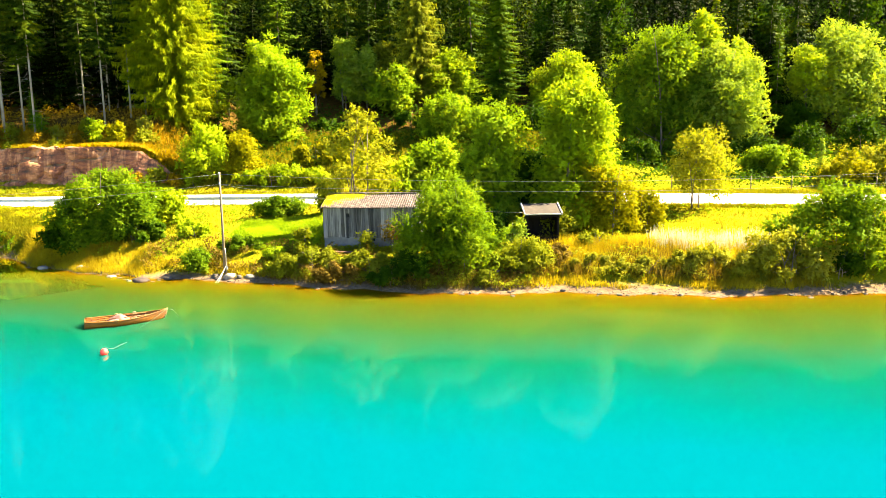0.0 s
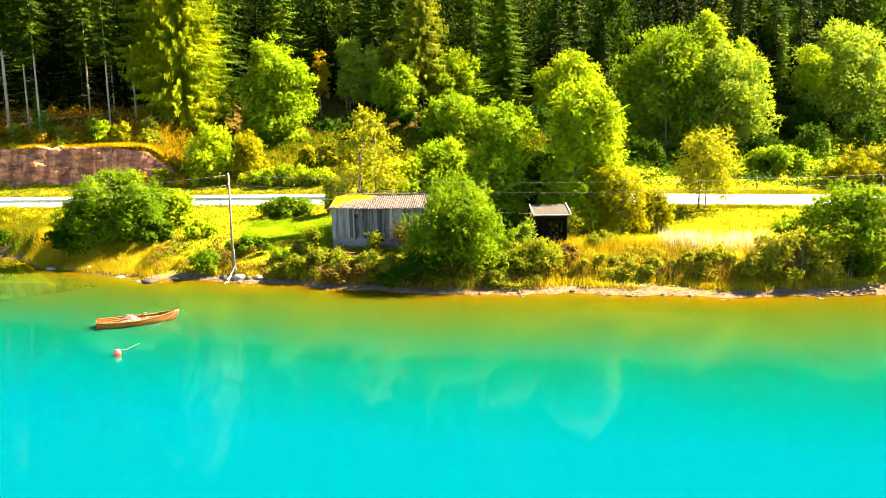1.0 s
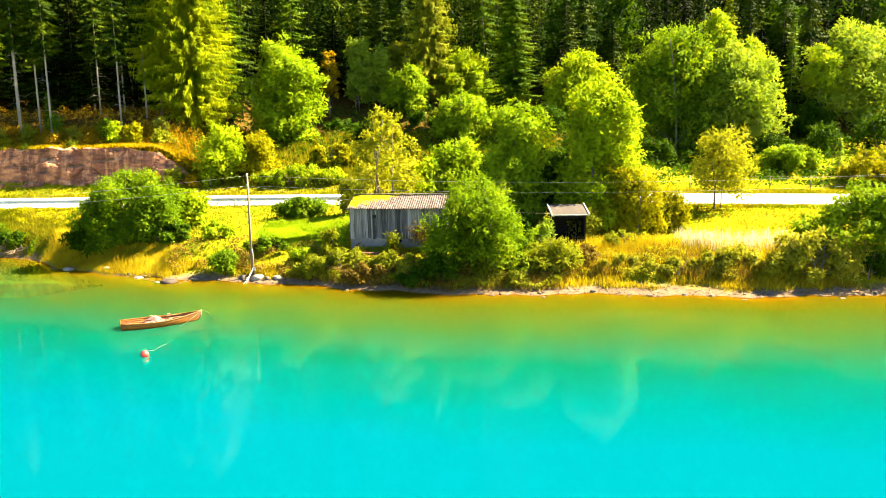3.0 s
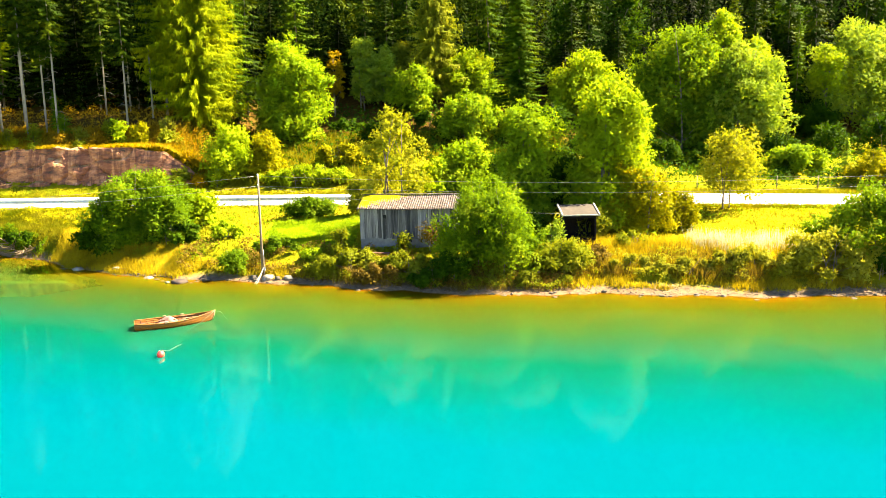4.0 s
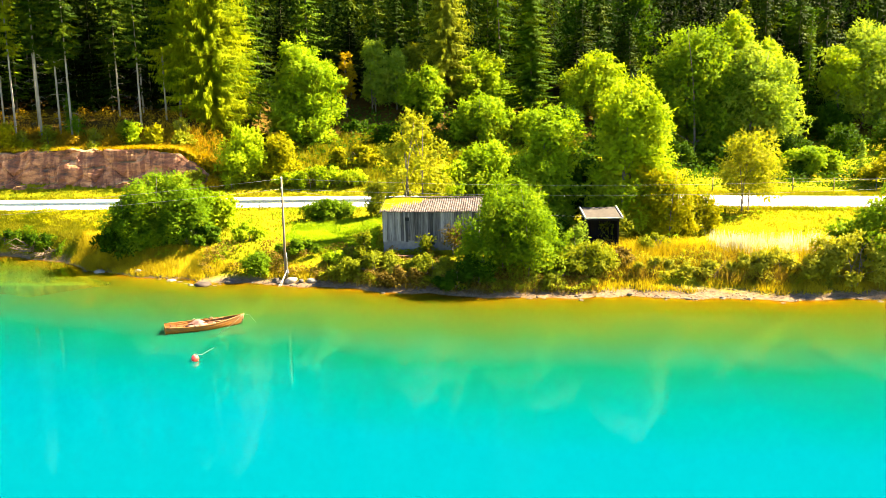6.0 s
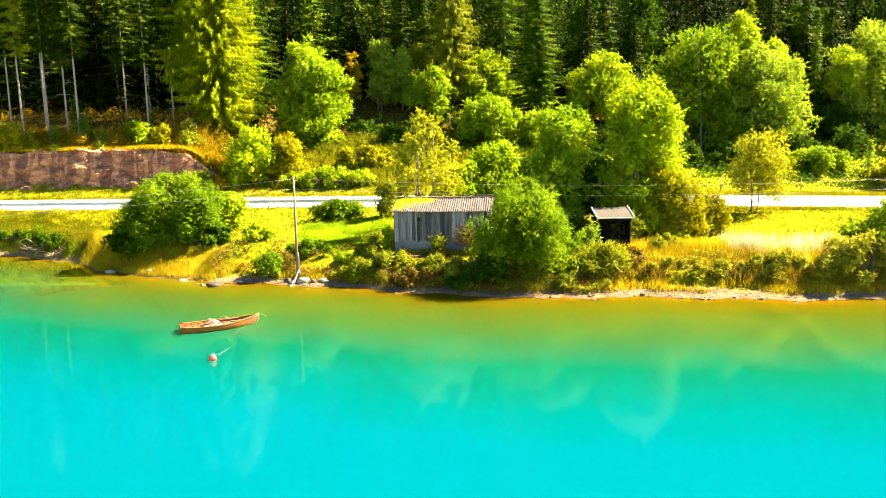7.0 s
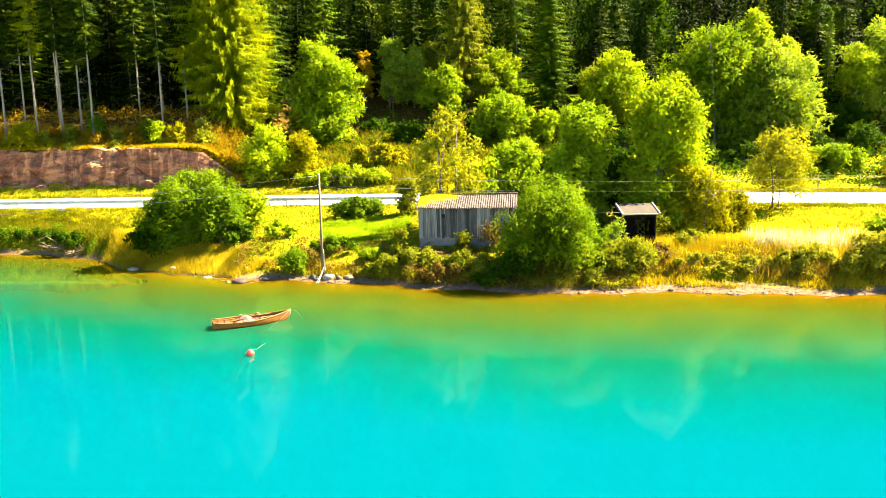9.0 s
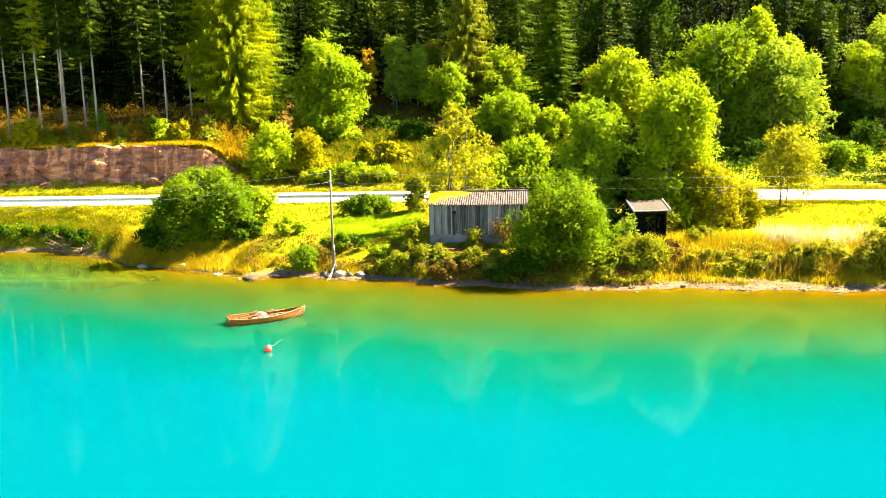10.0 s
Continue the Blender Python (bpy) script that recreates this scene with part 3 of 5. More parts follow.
# ---- the shed ----
def shed():
    root = tagged(new("shed"), "weathered grey board shed with a mossy corrugated roof", "shed")
    root.matrix_world = pose(-7.45, 50.35, 2.05, 0, 0, -7)
    W, D, H = 6.3, 4.2, 2.3
    rng = np.random.default_rng(5)
    box("foundation", W, D, 1.3, pose(W / 2, D / 2, -0.28), CONCRETE, root, "low grey concrete footing", 0.02)
    body = box("body", W - 0.16, D - 0.16, H - 0.36, pose(W / 2, D / 2, 0.38 + (H - 0.36) / 2), WOOD_DARK, root)
    x, widths = 0.0, []
    hx, hz = 1.62, 1.78
    while x < W - 0.1:
        w = min(float(rng.uniform(0.17, 0.30)), W - x)
        for edge in (hx - 0.12, hx + 0.12):
            if x + 0.01 < edge < x + w:
                w = edge - x
        widths.append((x, w))
        x += w
    for x, w in widths:
        lo, hi = 0.38 - rng.uniform(0, 0.10), H + 0.02
        dy = rng.uniform(-0.012, 0.012)
        spans = [(lo, hi)]
        if x < hx + 0.10 and x + w > hx - 0.10:
            spans = [(lo, hz - 0.125), (hz + 0.125, hi)]
        for a, b in spans:
            box("board", w - 0.018, 0.035, b - a, pose(x + w / 2, -0.02 + dy, (a + b) / 2, 0, rng.uniform(-0.4, 0.4)), WOOD_GREY, root, bevel=0.005)
    # Hatch and vent are black panels that paint the openings' inner shade.
    box("hatch", 0.24, 0.03, 0.25, pose(hx, 0.03, hz), HOLE, root, "black panel for the shade inside a small square opening")
    box("vent", 0.22, 0.03, 0.2, pose(3.3, -0.005, 0.2), HOLE, root, "black panel for the shade inside a small hole in the footing")
    y = 0.0
    while y < D - 0.1:
        w = min(float(rng.uniform(0.18, 0.3)), D - y)
        for sx in (-0.02, W + 0.02):
            box("board", 0.035, w - 0.018, H - 0.15, pose(sx, y + w / 2, 0.15 + (H - 0.1) / 2), WOOD_GREY, root, bevel=0.005)
        y += w
    # gables
    for gx in (0.02, W - 0.06):
        mesh("gable", [(gx, 0, H), (gx, D, H), (gx, D / 2, H + 0.67), (gx + 0.04, 0, H), (gx + 0.04, D, H), (gx + 0.04, D / 2, H + 0.67)],
             [(0, 2, 1), (3, 4, 5), (0, 1, 4, 3), (1, 2, 5, 4), (2, 0, 3, 5)], WOOD_GREY, root)
    # corrugated roof, two slopes of wavy sheet with a little sag
    for side in (0, 1):
        nx, ny = 300, 8
        v, f = [], []
        for k in (0, 1):
            for j in range(ny + 1):
                t = j / ny
                for i in range(nx + 1):
                    X = -0.16 + (W + 0.32) * i / nx
                    yy = -0.22 + (D / 2 + 0.22) * t
                    Z = H + 0.03 + 0.70 * t + 0.028 * math.sin(2 * math.pi * X / 0.15) - 0.05 * math.sin(math.pi * i / nx) + 0.012 * math.sin(9 * X + 5 * t) - 0.02 * k
                    v.append((X, yy if side == 0 else D - yy, Z))
        m = (nx + 1) * (ny + 1)
        for j in range(ny):
            for i in range(nx):
                a = j * (nx + 1) + i
                f.append((a, a + 1, a + nx + 2, a + nx + 1))
                f.append((m + a, m + a + nx + 1, m + a + nx + 2, m + a + 1))
        for i in range(nx):
            f.append((i, m + i, m + i + 1, i + 1))
        ob = mesh("roof_sheet", v, f, ROOF, root, "rusty corrugated sheet with yellow moss", smooth=True)
        if side == 0:
            # cushion of moss over the upper part of one end, sinking into the sheet at its edge
            mx, my = 90, 34
            v, f = [], []
            for j in range(my + 1):
                for i in range(mx + 1):
                    X, t = -0.1 + 5.4 * i / mx, 0.06 + 0.93 * j / my
                    yy = -0.22 + (D / 2 + 0.22) * t
                    k = 1.5 * t - 0.42 * X - 0.22 + 0.35 * noise.noise((X * 1.3, yy * 1.6, 3)) + 0.22 * noise.noise((X * 5, yy * 5, 7))
                    lift = max(-1.0, min(1.0, k * 4))
                    v.append((X, yy, H + 0.03 + 0.70 * t - 0.05 * math.sin(math.pi * (X + 0.16) / (W + 0.32)) + 0.048 * lift - 0.004 + 0.03 * noise.noise((X * 7, yy * 7, 1))))
            for j in range(my):
                for i in range(mx):
                    a = j * (mx + 1) + i
                    f.append((a, a + 1, a + mx + 2, a + mx + 1))
            mesh("moss", v, f, MOSS, ob, "thick yellow-green moss cushion", smooth=True)
    box("ridge_cap", W + 0.3, 0.22, 0.05, pose(W / 2, D / 2, H + 0.75), ROOF, root, bevel=0.015)
    for gx in (-0.15, W + 0.15):
        for sgn in (0, 1):
            a = math.degrees(math.atan2(0.70, D / 2 + 0.22))
            box("barge_board", 0.04, 2.45, 0.11, pose(gx, D / 4 - 0.1 if sgn == 0 else 3 * D / 4 + 0.1, H + 0.31, a if sgn == 0 else -a), WOOD_GREY, root)
    return root


shed()
step = tagged(new("plank_bench"), "low grey plank bench on the grass by the shed", "bench")
step.location = (-6.1, 48.75, gz(-6.1, 48.75))
box("seat", 1.3, 0.35, 0.07, pose(0, 0, 0.42, 0, 2, 4), WOOD_IN, step, bevel=0.01)
for lx in (-0.5, 0.5):
    box("leg", 0.10, 0.28, 0.46, pose(lx, 0, 0.18), WOOD_GREY, step, bevel=0.01)


def shelter():
    root = tagged(new("small_dark_hut"), "small near-black hut with a pale pent roof", "hut")
    z = 2.0
    root.matrix_world = pose(6.75, 49.5, z, 0, 0, 2)
    W, D = 2.05, 1.4
    rng = np.random.default_rng(9)
    box("back_wall", W - 0.12, 0.06, 2.5, pose(0, D / 2 - 0.04, 0.98), WOOD_DARK, root)
    box("floor", W - 0.1, D - 0.1, 0.5, pose(0, 0, -0.2), WOOD_DARK, root)
    for sx in (-1, 1):
        box("post", 0.10, 0.10, 2.1, pose(sx * (W / 2 - 0.06), -D / 2 + 0.02, 0.8), WOOD_DARK, root, bevel=0.008)
    box("lintel", W - 0.05, 0.08, 0.14, pose(0, -D / 2 + 0.02, 1.72), WOOD_DARK, root, bevel=0.008)
    for q in range(8):
        box("board", 0.225, 0.03, 0.55, pose(-W / 2 + 0.16 + 0.247 * q, -D / 2 - 0.02 + float(rng.uniform(-0.006, 0.006)), 0.1), WOOD_DARK, root, bevel=0.004)
    for sx in (-1, 1):
        mesh("side_wall", [(sx * W / 2, -D / 2, -0.4), (sx * W / 2, D / 2, -0.4), (sx * W / 2, D / 2, 2.3), (sx * W / 2, -D / 2, 1.8),
                           (sx * (W / 2 - 0.05), -D / 2, -0.4), (sx * (W / 2 - 0.05), D / 2, -0.4), (sx * (W / 2 - 0.05), D / 2, 2.3), (sx * (W / 2 - 0.05), -D / 2, 1.8)],
             [(0, 1, 2, 3), (7, 6, 5, 4), (0, 3, 7, 4), (2, 1, 5, 6), (3, 2, 6, 7), (1, 0, 4, 5)], WOOD_DARK, root)
    a = math.degrees(math.atan2(0.58, 1.9))
    slab = Matrix.Translation((0, -0.05, 2.12)) @ pose(0, 0, 0, a)
    box("roof", 2.34, 1.7, 0.05, slab, solid("felt_roof", [(0.25, (0.012, 0.009, 0.007)), (0.6, (0.032, 0.025, 0.02)), (0.9, (0.058, 0.047, 0.039))], 3.0, 0.9, 0.4, 0.01), root, "grey-brown felt roof")
    for sx in (-1, 1):
        box("barge_board", 0.07, 1.8, 0.15, slab @ pose(sx * 1.2, 0, 0.02), WHITE_PAINT, root, "white painted edge board", 0.01)
    box("eave_board", 2.34, 0.035, 0.08, slab @ pose(0, -0.86, -0.01), WHITE_PAINT, root, "white painted edge board", 0.008)
    return root


shelter()


# ---- guardrail, pole, wires, fence ----
def guardrail(x0, x1, off):
    root = tagged(new("guardrail"), "galvanised steel guardrail on short posts beside the road", "guardrail")
    prof = [(-0.0, -0.15), (0.05, -0.12), (0.05, -0.05), (0.0, -0.015), (0.0, 0.015), (0.05, 0.05), (0.05, 0.12), (0.0, 0.15)]
    xs = np.arange(x0, x1 + 0.1, 2.0)
    v, f = [], []
    n = len(prof)
    for i, x in enumerate(xs):
        y = float(road_y(x)) + off
        z = gz(x, y) + 0.62
        for k in (0, 1):
            for a, b in prof:
                v.append((x, y - a + (0.012 if k else 0), z + b))
        if i:
            o = 2 * n * i
            for q in range(n - 1):
                f.append((o - 2 * n + q, o + q, o + q + 1, o - 2 * n + q + 1))
                f.append((o - n + q, o - n + q + 1, o + n + q + 1, o + n + q))
    mesh("beam", v, f, STEEL, root)
    for x in np.arange(x0 + 0.7, x1, 4.0):
        y = float(road_y(x)) + off
        box("post", 0.10, 0.06, 1.1, pose(x, y + 0.06, gz(x, y) + 0.22), STEEL, root, bevel=0.01)


guardrail(-96, -8, -HALF - 0.35)

PX, PY = -13.75, 49.0


def pole():
    root = tagged(new("utility_pole"), "thin weathered wooden utility pole on the shore", "pole")
    root.location = (PX, PY, gz(PX, PY))
    h = 6.85 - root.location.z
    tubes("shaft", [([(0, 0, -0.5), (0.02, 0, h * 0.5), (0.03, 0, h)], [0.085, 0.075, 0.06])], POLE_WOOD, root, sides=10)
    for dz in (0.12, 0.75):
        tubes("insulator", [([(0.03, -0.05, h - dz - 0.1), (0.03, -0.13, h - dz - 0.06), (0.03, -0.13, h - dz + 0.02)], [0.012, 0.012, 0.012]),
                            ([(0.03, -0.13, h - dz), (0.03, -0.13, h - dz + 0.05), (0.03, -0.13, h - dz + 0.1)], [0.03, 0.045, 0.03])], WHITE_PL, root, "white porcelain insulator")
    tubes("conduit", [([(0.13, -0.02, -0.3), (0.13, -0.02, 1.4), (0.1, -0.02, 1.75)], [0.016, 0.016, 0.014])], STEEL, root, "grey cable conduit")
    tubes("junction", [([(0.17, -0.06, 0.35), (0.17, -0.06, 0.6)], [0.06, 0.06])], WHITE_PL, root, "small pale junction box")
    return root


pole()
for k, (ox, oy) in enumerate(((-0.55, -2.05), (-0.30, -1.75))):
    pts = []
    for t in np.linspace(0, 1, 8):
        x, y = PX + 0.1 + ox * t, PY - 0.1 + oy * t
        pts.append((x, y, max(gz(x, y), -0.2) + 0.05 + 0.55 * (1 - t) ** 2))
    tagged(tubes("shore_cable", [(pts, [0.011] * 8)], WHITE_PL), "pale cable pipe running from the pole into the lake", "cable")


def wire(name, a, b, sag, label):
    pts = []
    for t in np.linspace(0, 1, 25):
        p = Vector(a).lerp(Vector(b), float(t))
        p.z -= sag * 4 * t * (1 - t)
        pts.append(p)
    return tagged(tubes(name, [(pts, [0.009] * 25)], WIRE, sides=4), label, "cable", "overhead cables")


TOP = (PX + 0.03, PY - 0.13)
wire("overhead_cable", (*TOP, 6.72), (46, 53, 6.6), 0.95, "thin overhead power cable between poles")
wire("overhead_cable", (*TOP, 6.08), (46, 53, 5.9), 0.95, "thin overhead power cable between poles")
wire("overhead_cable", (*TOP, 6.08), (5.75, 48.9, 3.95), 0.35, "thin service cable from the pole to the hut")
wire("overhead_cable", (*TOP, 6.72), (-60, 38, 6.4), 1.0, "thin overhead power cable between poles")
wire("overhead_cable", (*TOP, 6.08), (-60, 38, 5.7), 0.9, "thin overhead power cable between poles")

fence = tagged(new("wire_fence"), "low wire fence with thin posts behind the road verge", "fence")
fx = np.arange(22, 62, 3.4)
for z in (0.35, 1.1):
    pts = [(x, float(road_y(x)) + HALF + 4.2, gz(x, float(road_y(x)) + HALF + 4.2) + z) for x in fx]
    tubes("strand", [(pts, [0.010] * len(pts))], WIRE, fence, sides=4)
for x in fx:
    y = float(road_y(x)) + HALF + 4.2
    tubes("post", [([(x, y + 0.04, gz(x, y) - 0.3), (x, y + 0.04, gz(x, y) + 1.2)], [0.05, 0.045])], POLE_WOOD, fence)


# ---- rowing boat, buoy ----
def boat():
    root = tagged(new("rowing_boat"), "varnished wooden clinker rowing boat moored on the water", "boat")
    a = Vector((-17.5, 37.2, 0))
    b = Vector((-13.98, 38.72, 0))
    yaw = math.degrees(math.atan2(b.y - a.y, b.x - a.x))
    root.matrix_world = pose(a.x, a.y, 0, 0, 0, yaw)
    LEN = (b - a).length
    NS, NR = 24, 6

    def section(t, r, inner=0.0):
        # t along the boat, r from keel (0) to gunwale (1); half breadth and height
        beam = 0.68 * (1 - max(0, (t - 0.42) / 0.58) ** 2.3) * (0.72 + 0.28 * math.sin(math.pi * min(1, t / 0.42 * 0.5)))
        beam = max(beam, 0.015)
        sheer = 0.27 + 0.05 * (1 - t / 0.4) ** 2 * (t < 0.4) + 0.21 * max(0, (t - 0.4) / 0.6) ** 2
        keel = -0.16 + 0.30 * max(0, (t - 0.75) / 0.25) ** 2
        y = max(beam * (math.sin(r * math.pi / 2) ** 0.75) - inner, 0.004)
        z = keel + inner * (1 - r) + (sheer - keel) * (r ** 1.7)
        return y, z

    rows = [i / NR for i in range(NR + 1)]
    for sgn in (-1, 1):
        for k in range(NR):
            v, f = [], []
            for i in range(NS + 1):
                t = i / NS
                x = t * LEN - (0.18 * (1 - rows[k + 1])) * (t > 0.98)
                for r, out in ((rows[k], 0.012), (min(rows[k + 1] + 0.02, 1.0), 0.0)):
                    y, z = section(t, r)
                    v.append((x, sgn * (y + out * 1.6), z))
                for r in (min(rows[k + 1] + 0.02, 1.0), rows[k]):
                    y, z = section(t, r, 0.022)
                    v.append((x, sgn * y, z))
                if i:
                    o = 4 * i
                    f += [(o - 4 + q, o + q, o + (q + 1) % 4, o - 4 + (q + 1) % 4) for q in range(4)]
            mesh("strake", v, f, WOOD_VARN, root)
        pts = [(t * LEN, sgn * (section(t, 1.0)[0]), section(t, 1.0)[1] + 0.01) for t in np.linspace(0, 1, 20)]
        tubes("gunwale", [(pts, [0.032] * 20)], WOOD_VARN, root, sides=6)
        for t in (0.38, 0.60):
            y, z = section(t, 1.0)
            box("rowlock", 0.16, 0.06, 0.09, pose(t * LEN, sgn * y, z + 0.05), WOOD_PALE, root, bevel=0.012)
    # transom
    v = []
    for x in (-0.02, 0.03):
        for sgn in (-1, 1):
            for r in (rows if sgn > 0 else rows[::-1]):
                y, z = section(0.0, r)
                v.append((x, sgn * y, z))
    m = len(v) // 2
    mesh("transom", v, [tuple(range(m)), tuple(range(2 * m - 1, m - 1, -1))] + [(i, m + i, m + (i + 1) % m, (i + 1) % m) for i in range(m)], WOOD_VARN, root)
    # floor boards, thwarts, ribs
    v, f = [], []
    for i in range(17):
        t = 0.03 + 0.85 * i / 16
        y, z = section(t, 0.42, 0.02)
        v += [(t * LEN, -y, z), (t * LEN, y, z)]
        if i:
            f.append((2 * i - 2, 2 * i, 2 * i + 1, 2 * i - 1))
    mesh("floor_boards", v, f, WOOD_IN, root, "bare worn floor boards")
    for t in (0.10, 0.33, 0.58, 0.80):
        y, z = section(t, 0.72, 0.02)
        box("thwart", 0.24, 2 * y, 0.035, pose(t * LEN, 0, z), WOOD_IN, root, bevel=0.008)
    for t in np.linspace(0.08, 0.9, 11):
        for sgn in (-1, 1):
            pts = [(t * LEN, sgn * section(t, r, 0.03)[0], section(t, r, 0.03)[1]) for r in np.linspace(0.25, 0.98, 6)]
            tubes("rib", [(pts, [0.014] * 6)], WOOD_IN, root, sides=4)
    tubes("stem_post", [([(LEN - 0.16, 0, 0.0), (LEN - 0.02, 0, 0.25), (LEN + 0.03, 0, 0.54)], [0.03, 0.03, 0.035])], WOOD_PALE, root, "pale stem post", 6)
    return root, LEN


boat_root, BOAT_LEN = boat()


def in_boat(x, y, z):
    return boat_root.matrix_world @ Vector((x, y, z))


bpy.context.view_layer.update()


def tarp():
    rng = np.random.default_rng(3)
    nx, ny = 26, 20
    v, f = [], []
    for k in (0, 1):
        for j in range(ny + 1):
            for i in range(nx + 1):
                u, w = i / nx, j / ny
                x = 0.98 + 1.1 * u
                y = -0.5 + 1.0 * w
                hump = math.sin(math.pi * u) ** 0.6 * math.sin(math.pi * w) ** 0.5
                z = 0.12 + hump * (0.25 + 0.12 * math.exp(-((u - 0.62) / 0.22) ** 2)) + 0.05 * noise.noise((x * 4, y * 4, 1)) + 0.025 * noise.noise((x * 11, y * 11, 4)) - 0.015 * k
                v.append(in_boat(x, y, z))
    m = (nx + 1) * (ny + 1)
    for j in range(ny):
        for i in range(nx):
            a = j * (nx + 1) + i
            f.append((a, a + 1, a + nx + 2, a + nx + 1))
            f.append((m + a, m + a + nx + 1, m + a + nx + 2, m + a + 1))
    ob = mesh("tarpaulin", v, f, CLOTH, smooth=True)
    tagged(ob, "crumpled faded pink tarpaulin heaped in the boat", "tarpaulin")


tarp()
for sgn in (-1, 1):
    a, b = in_boat(0.55, sgn * 0.22, 0.31), in_boat(2.9, sgn * 0.30, 0.36)
    oar = tagged(new("oar"), "varnished wooden oar lying along the boat", "oar", "oars in the boat")
    tubes("shaft", [([a.lerp(b, 0.22), b], [0.024, 0.02])], WOOD_VARN, oar)
    d = (b - a).normalized()
    s = Vector((-d.y, d.x, 0)) * 0.07
    q = [a - s * 0.8, a + s * 0.8, a.lerp(b, 0.2) + s, a.lerp(b, 0.26), a.lerp(b, 0.2) - s]
    mesh("blade", q + [p - Vector((0, 0, 0.02)) for p in q], [(0, 1, 2, 3, 4), (9, 8, 7, 6, 5)] + [(i, 5 + i, 5 + (i + 1) % 5, (i + 1) % 5) for i in range(5)], WOOD_VARN, oar)


def buoy():
    root = tagged(new("mooring_buoy"), "round red and white mooring buoy floating on the lake", "buoy")
    root.matrix_world = pose(-14.55, 32.45, 0.10, 12, -18, 0)
    bm = bmesh.new()
    bmesh.ops.create_uvsphere(bm, u_segments=20, v_segments=14, radius=0.16)
    ball = part("float", bm, WHITE_PL, root, "white plastic float")
    v, f = [], []
    for j in range(7):
        for i in range(20):
            th, ph = 1.75 * j / 6, 2 * math.pi * i / 20
            v.append((0.167 * math.sin(th) * math.cos(ph) - 0.0, -0.167 * math.cos(th), 0.167 * math.sin(th) * math.sin(ph)))
    for j in range(6):
        for i in range(20):
            f.append((j * 20 + i, j * 20 + (i + 1) % 20, j * 20 + 20 + (i + 1) % 20, j * 20 + 20 + i))
    mesh("red_cap", v, f, RED, ball, "bright red painted face", smooth=True)
    tubes("eye", [([(0, 0, 0.14), (0.02, 0, 0.20), (0.05, 0, 0.20), (0.05, 0, 0.14)], [0.014] * 4)], WHITE_PL, ball, "white moulded eye")


buoy()
bow = in_boat(BOAT_LEN + 0.02, 0, 0.48)
pts = [Vector((-14.53, 32.5, 0.30)), Vector((-14.52, 32.9, 0.13)), Vector((-14.49, 33.25, 0.02)), Vector((-14.44, 33.6, 0.012)), Vector((-14.38, 33.95, 0.012)), Vector((-14.29, 34.3, 0.005)), Vector((-14.22, 34.5, -0.05))]
tagged(tubes("mooring_rope", [(pts, [0.009] * 7)], ROPE, sides=5), "pale mooring rope floating from the buoy", "rope")
tagged(tubes("mooring_rope", [([bow, bow.lerp(Vector((-14.7, 36.6, 0)), 0.5) - Vector((0, 0, 0.05)), Vector((-14.75, 36.7, -0.02))], [0.008] * 3)], ROPE, sides=5), "thin rope from the bow down into the water", "rope")
tagged(tubes("mooring_rope", [([bow, bow + Vector((0.3, 0.03, -0.05)), bow + Vector((0.62, 0.1, -0.52))], [0.008] * 3)], ROPE, sides=5), "thin rope from the bow towards the shore", "rope")


# ---- rocks on the shore ----
def rock(x, y, w, h, seed, label, deep=0.8, flat=0.0, mat=None):
    bm = bmesh.new()
    bmesh.ops.create_icosphere(bm, subdivisions=3, radius=0.5)
    off = Vector((seed * 7.3, seed * 3.1, seed))
    for v in bm.verts:
        p = v.co.copy()
        k = 1 + 0.45 * noise.noise(p * 2.0 + off) + 0.15 * noise.noise(p * 5 + off)
        v.co = Vector((p.x * w * k, p.y * w * deep * k, p.z * h * 1.5 * k))
        if v.co.z > h * 0.62:
            v.co.z = h * 0.62 + (v.co.z - h * 0.62) * 0.35
    ob = part("rock", bm, mat or ROCK)
    for q in ob.data.polygons:
        q.use_smooth = True
    ob.location = (x, y, max(gz(x, y), -0.08) + h * 0.22)
    tagged(ob, label, "rock", "rocks on the shore")


PALE_ROCK = solid("pale_rock", [(0.25, (0.07, 0.056, 0.044)), (0.7, (0.20, 0.175, 0.145))], 3.0, 0.85, 0.6, 0.04)
rock(-27.85, 53.6, 0.75, 0.30, 1, "pale rounded boulder at the water's edge", mat=PALE_ROCK)
rock(-24.5, 52.3, 0.6, 0.28, 2, "pale rounded boulder at the water's edge", mat=PALE_ROCK)
rock(-24.1, 52.2, 0.45, 0.16, 3, "small grey stone at the water's edge")
rock(-21.6, 50.2, 0.6, 0.22, 4, "flat pale stone lying in the shallows", mat=PALE_ROCK)
rock(-20.9, 49.8, 0.55, 0.12, 5, "flat dark stone lying in the shallows")
rock(-18.95, 48.5, 1.1, 0.34, 6, "broad dark brown boulder at the water's edge", mat=solid("dark_rock", [(0.25, (0.009, 0.006, 0.005)), (0.7, (0.036, 0.025, 0.02))], 3.0, 0.85, 0.6, 0.05))
rock(-19.8, 48.6, 0.35, 0.2, 7, "small pale stone at the water's edge", mat=PALE_ROCK)
for i, (x, y, w) in enumerate(((-20.3, 49.2, 0.5), (-19.5, 48.9, 0.4), (-18.2, 48.4, 0.55), (-22.6, 50.8, 0.45), (-17.9, 48.7, 0.35))):
    rock(x, y, w, 0.1, 80 + i, "flat brown stone lying in the shallows")
rock(-17.4, 48.9, 0.6, 0.2, 8, "flat grey stone at the water's edge")
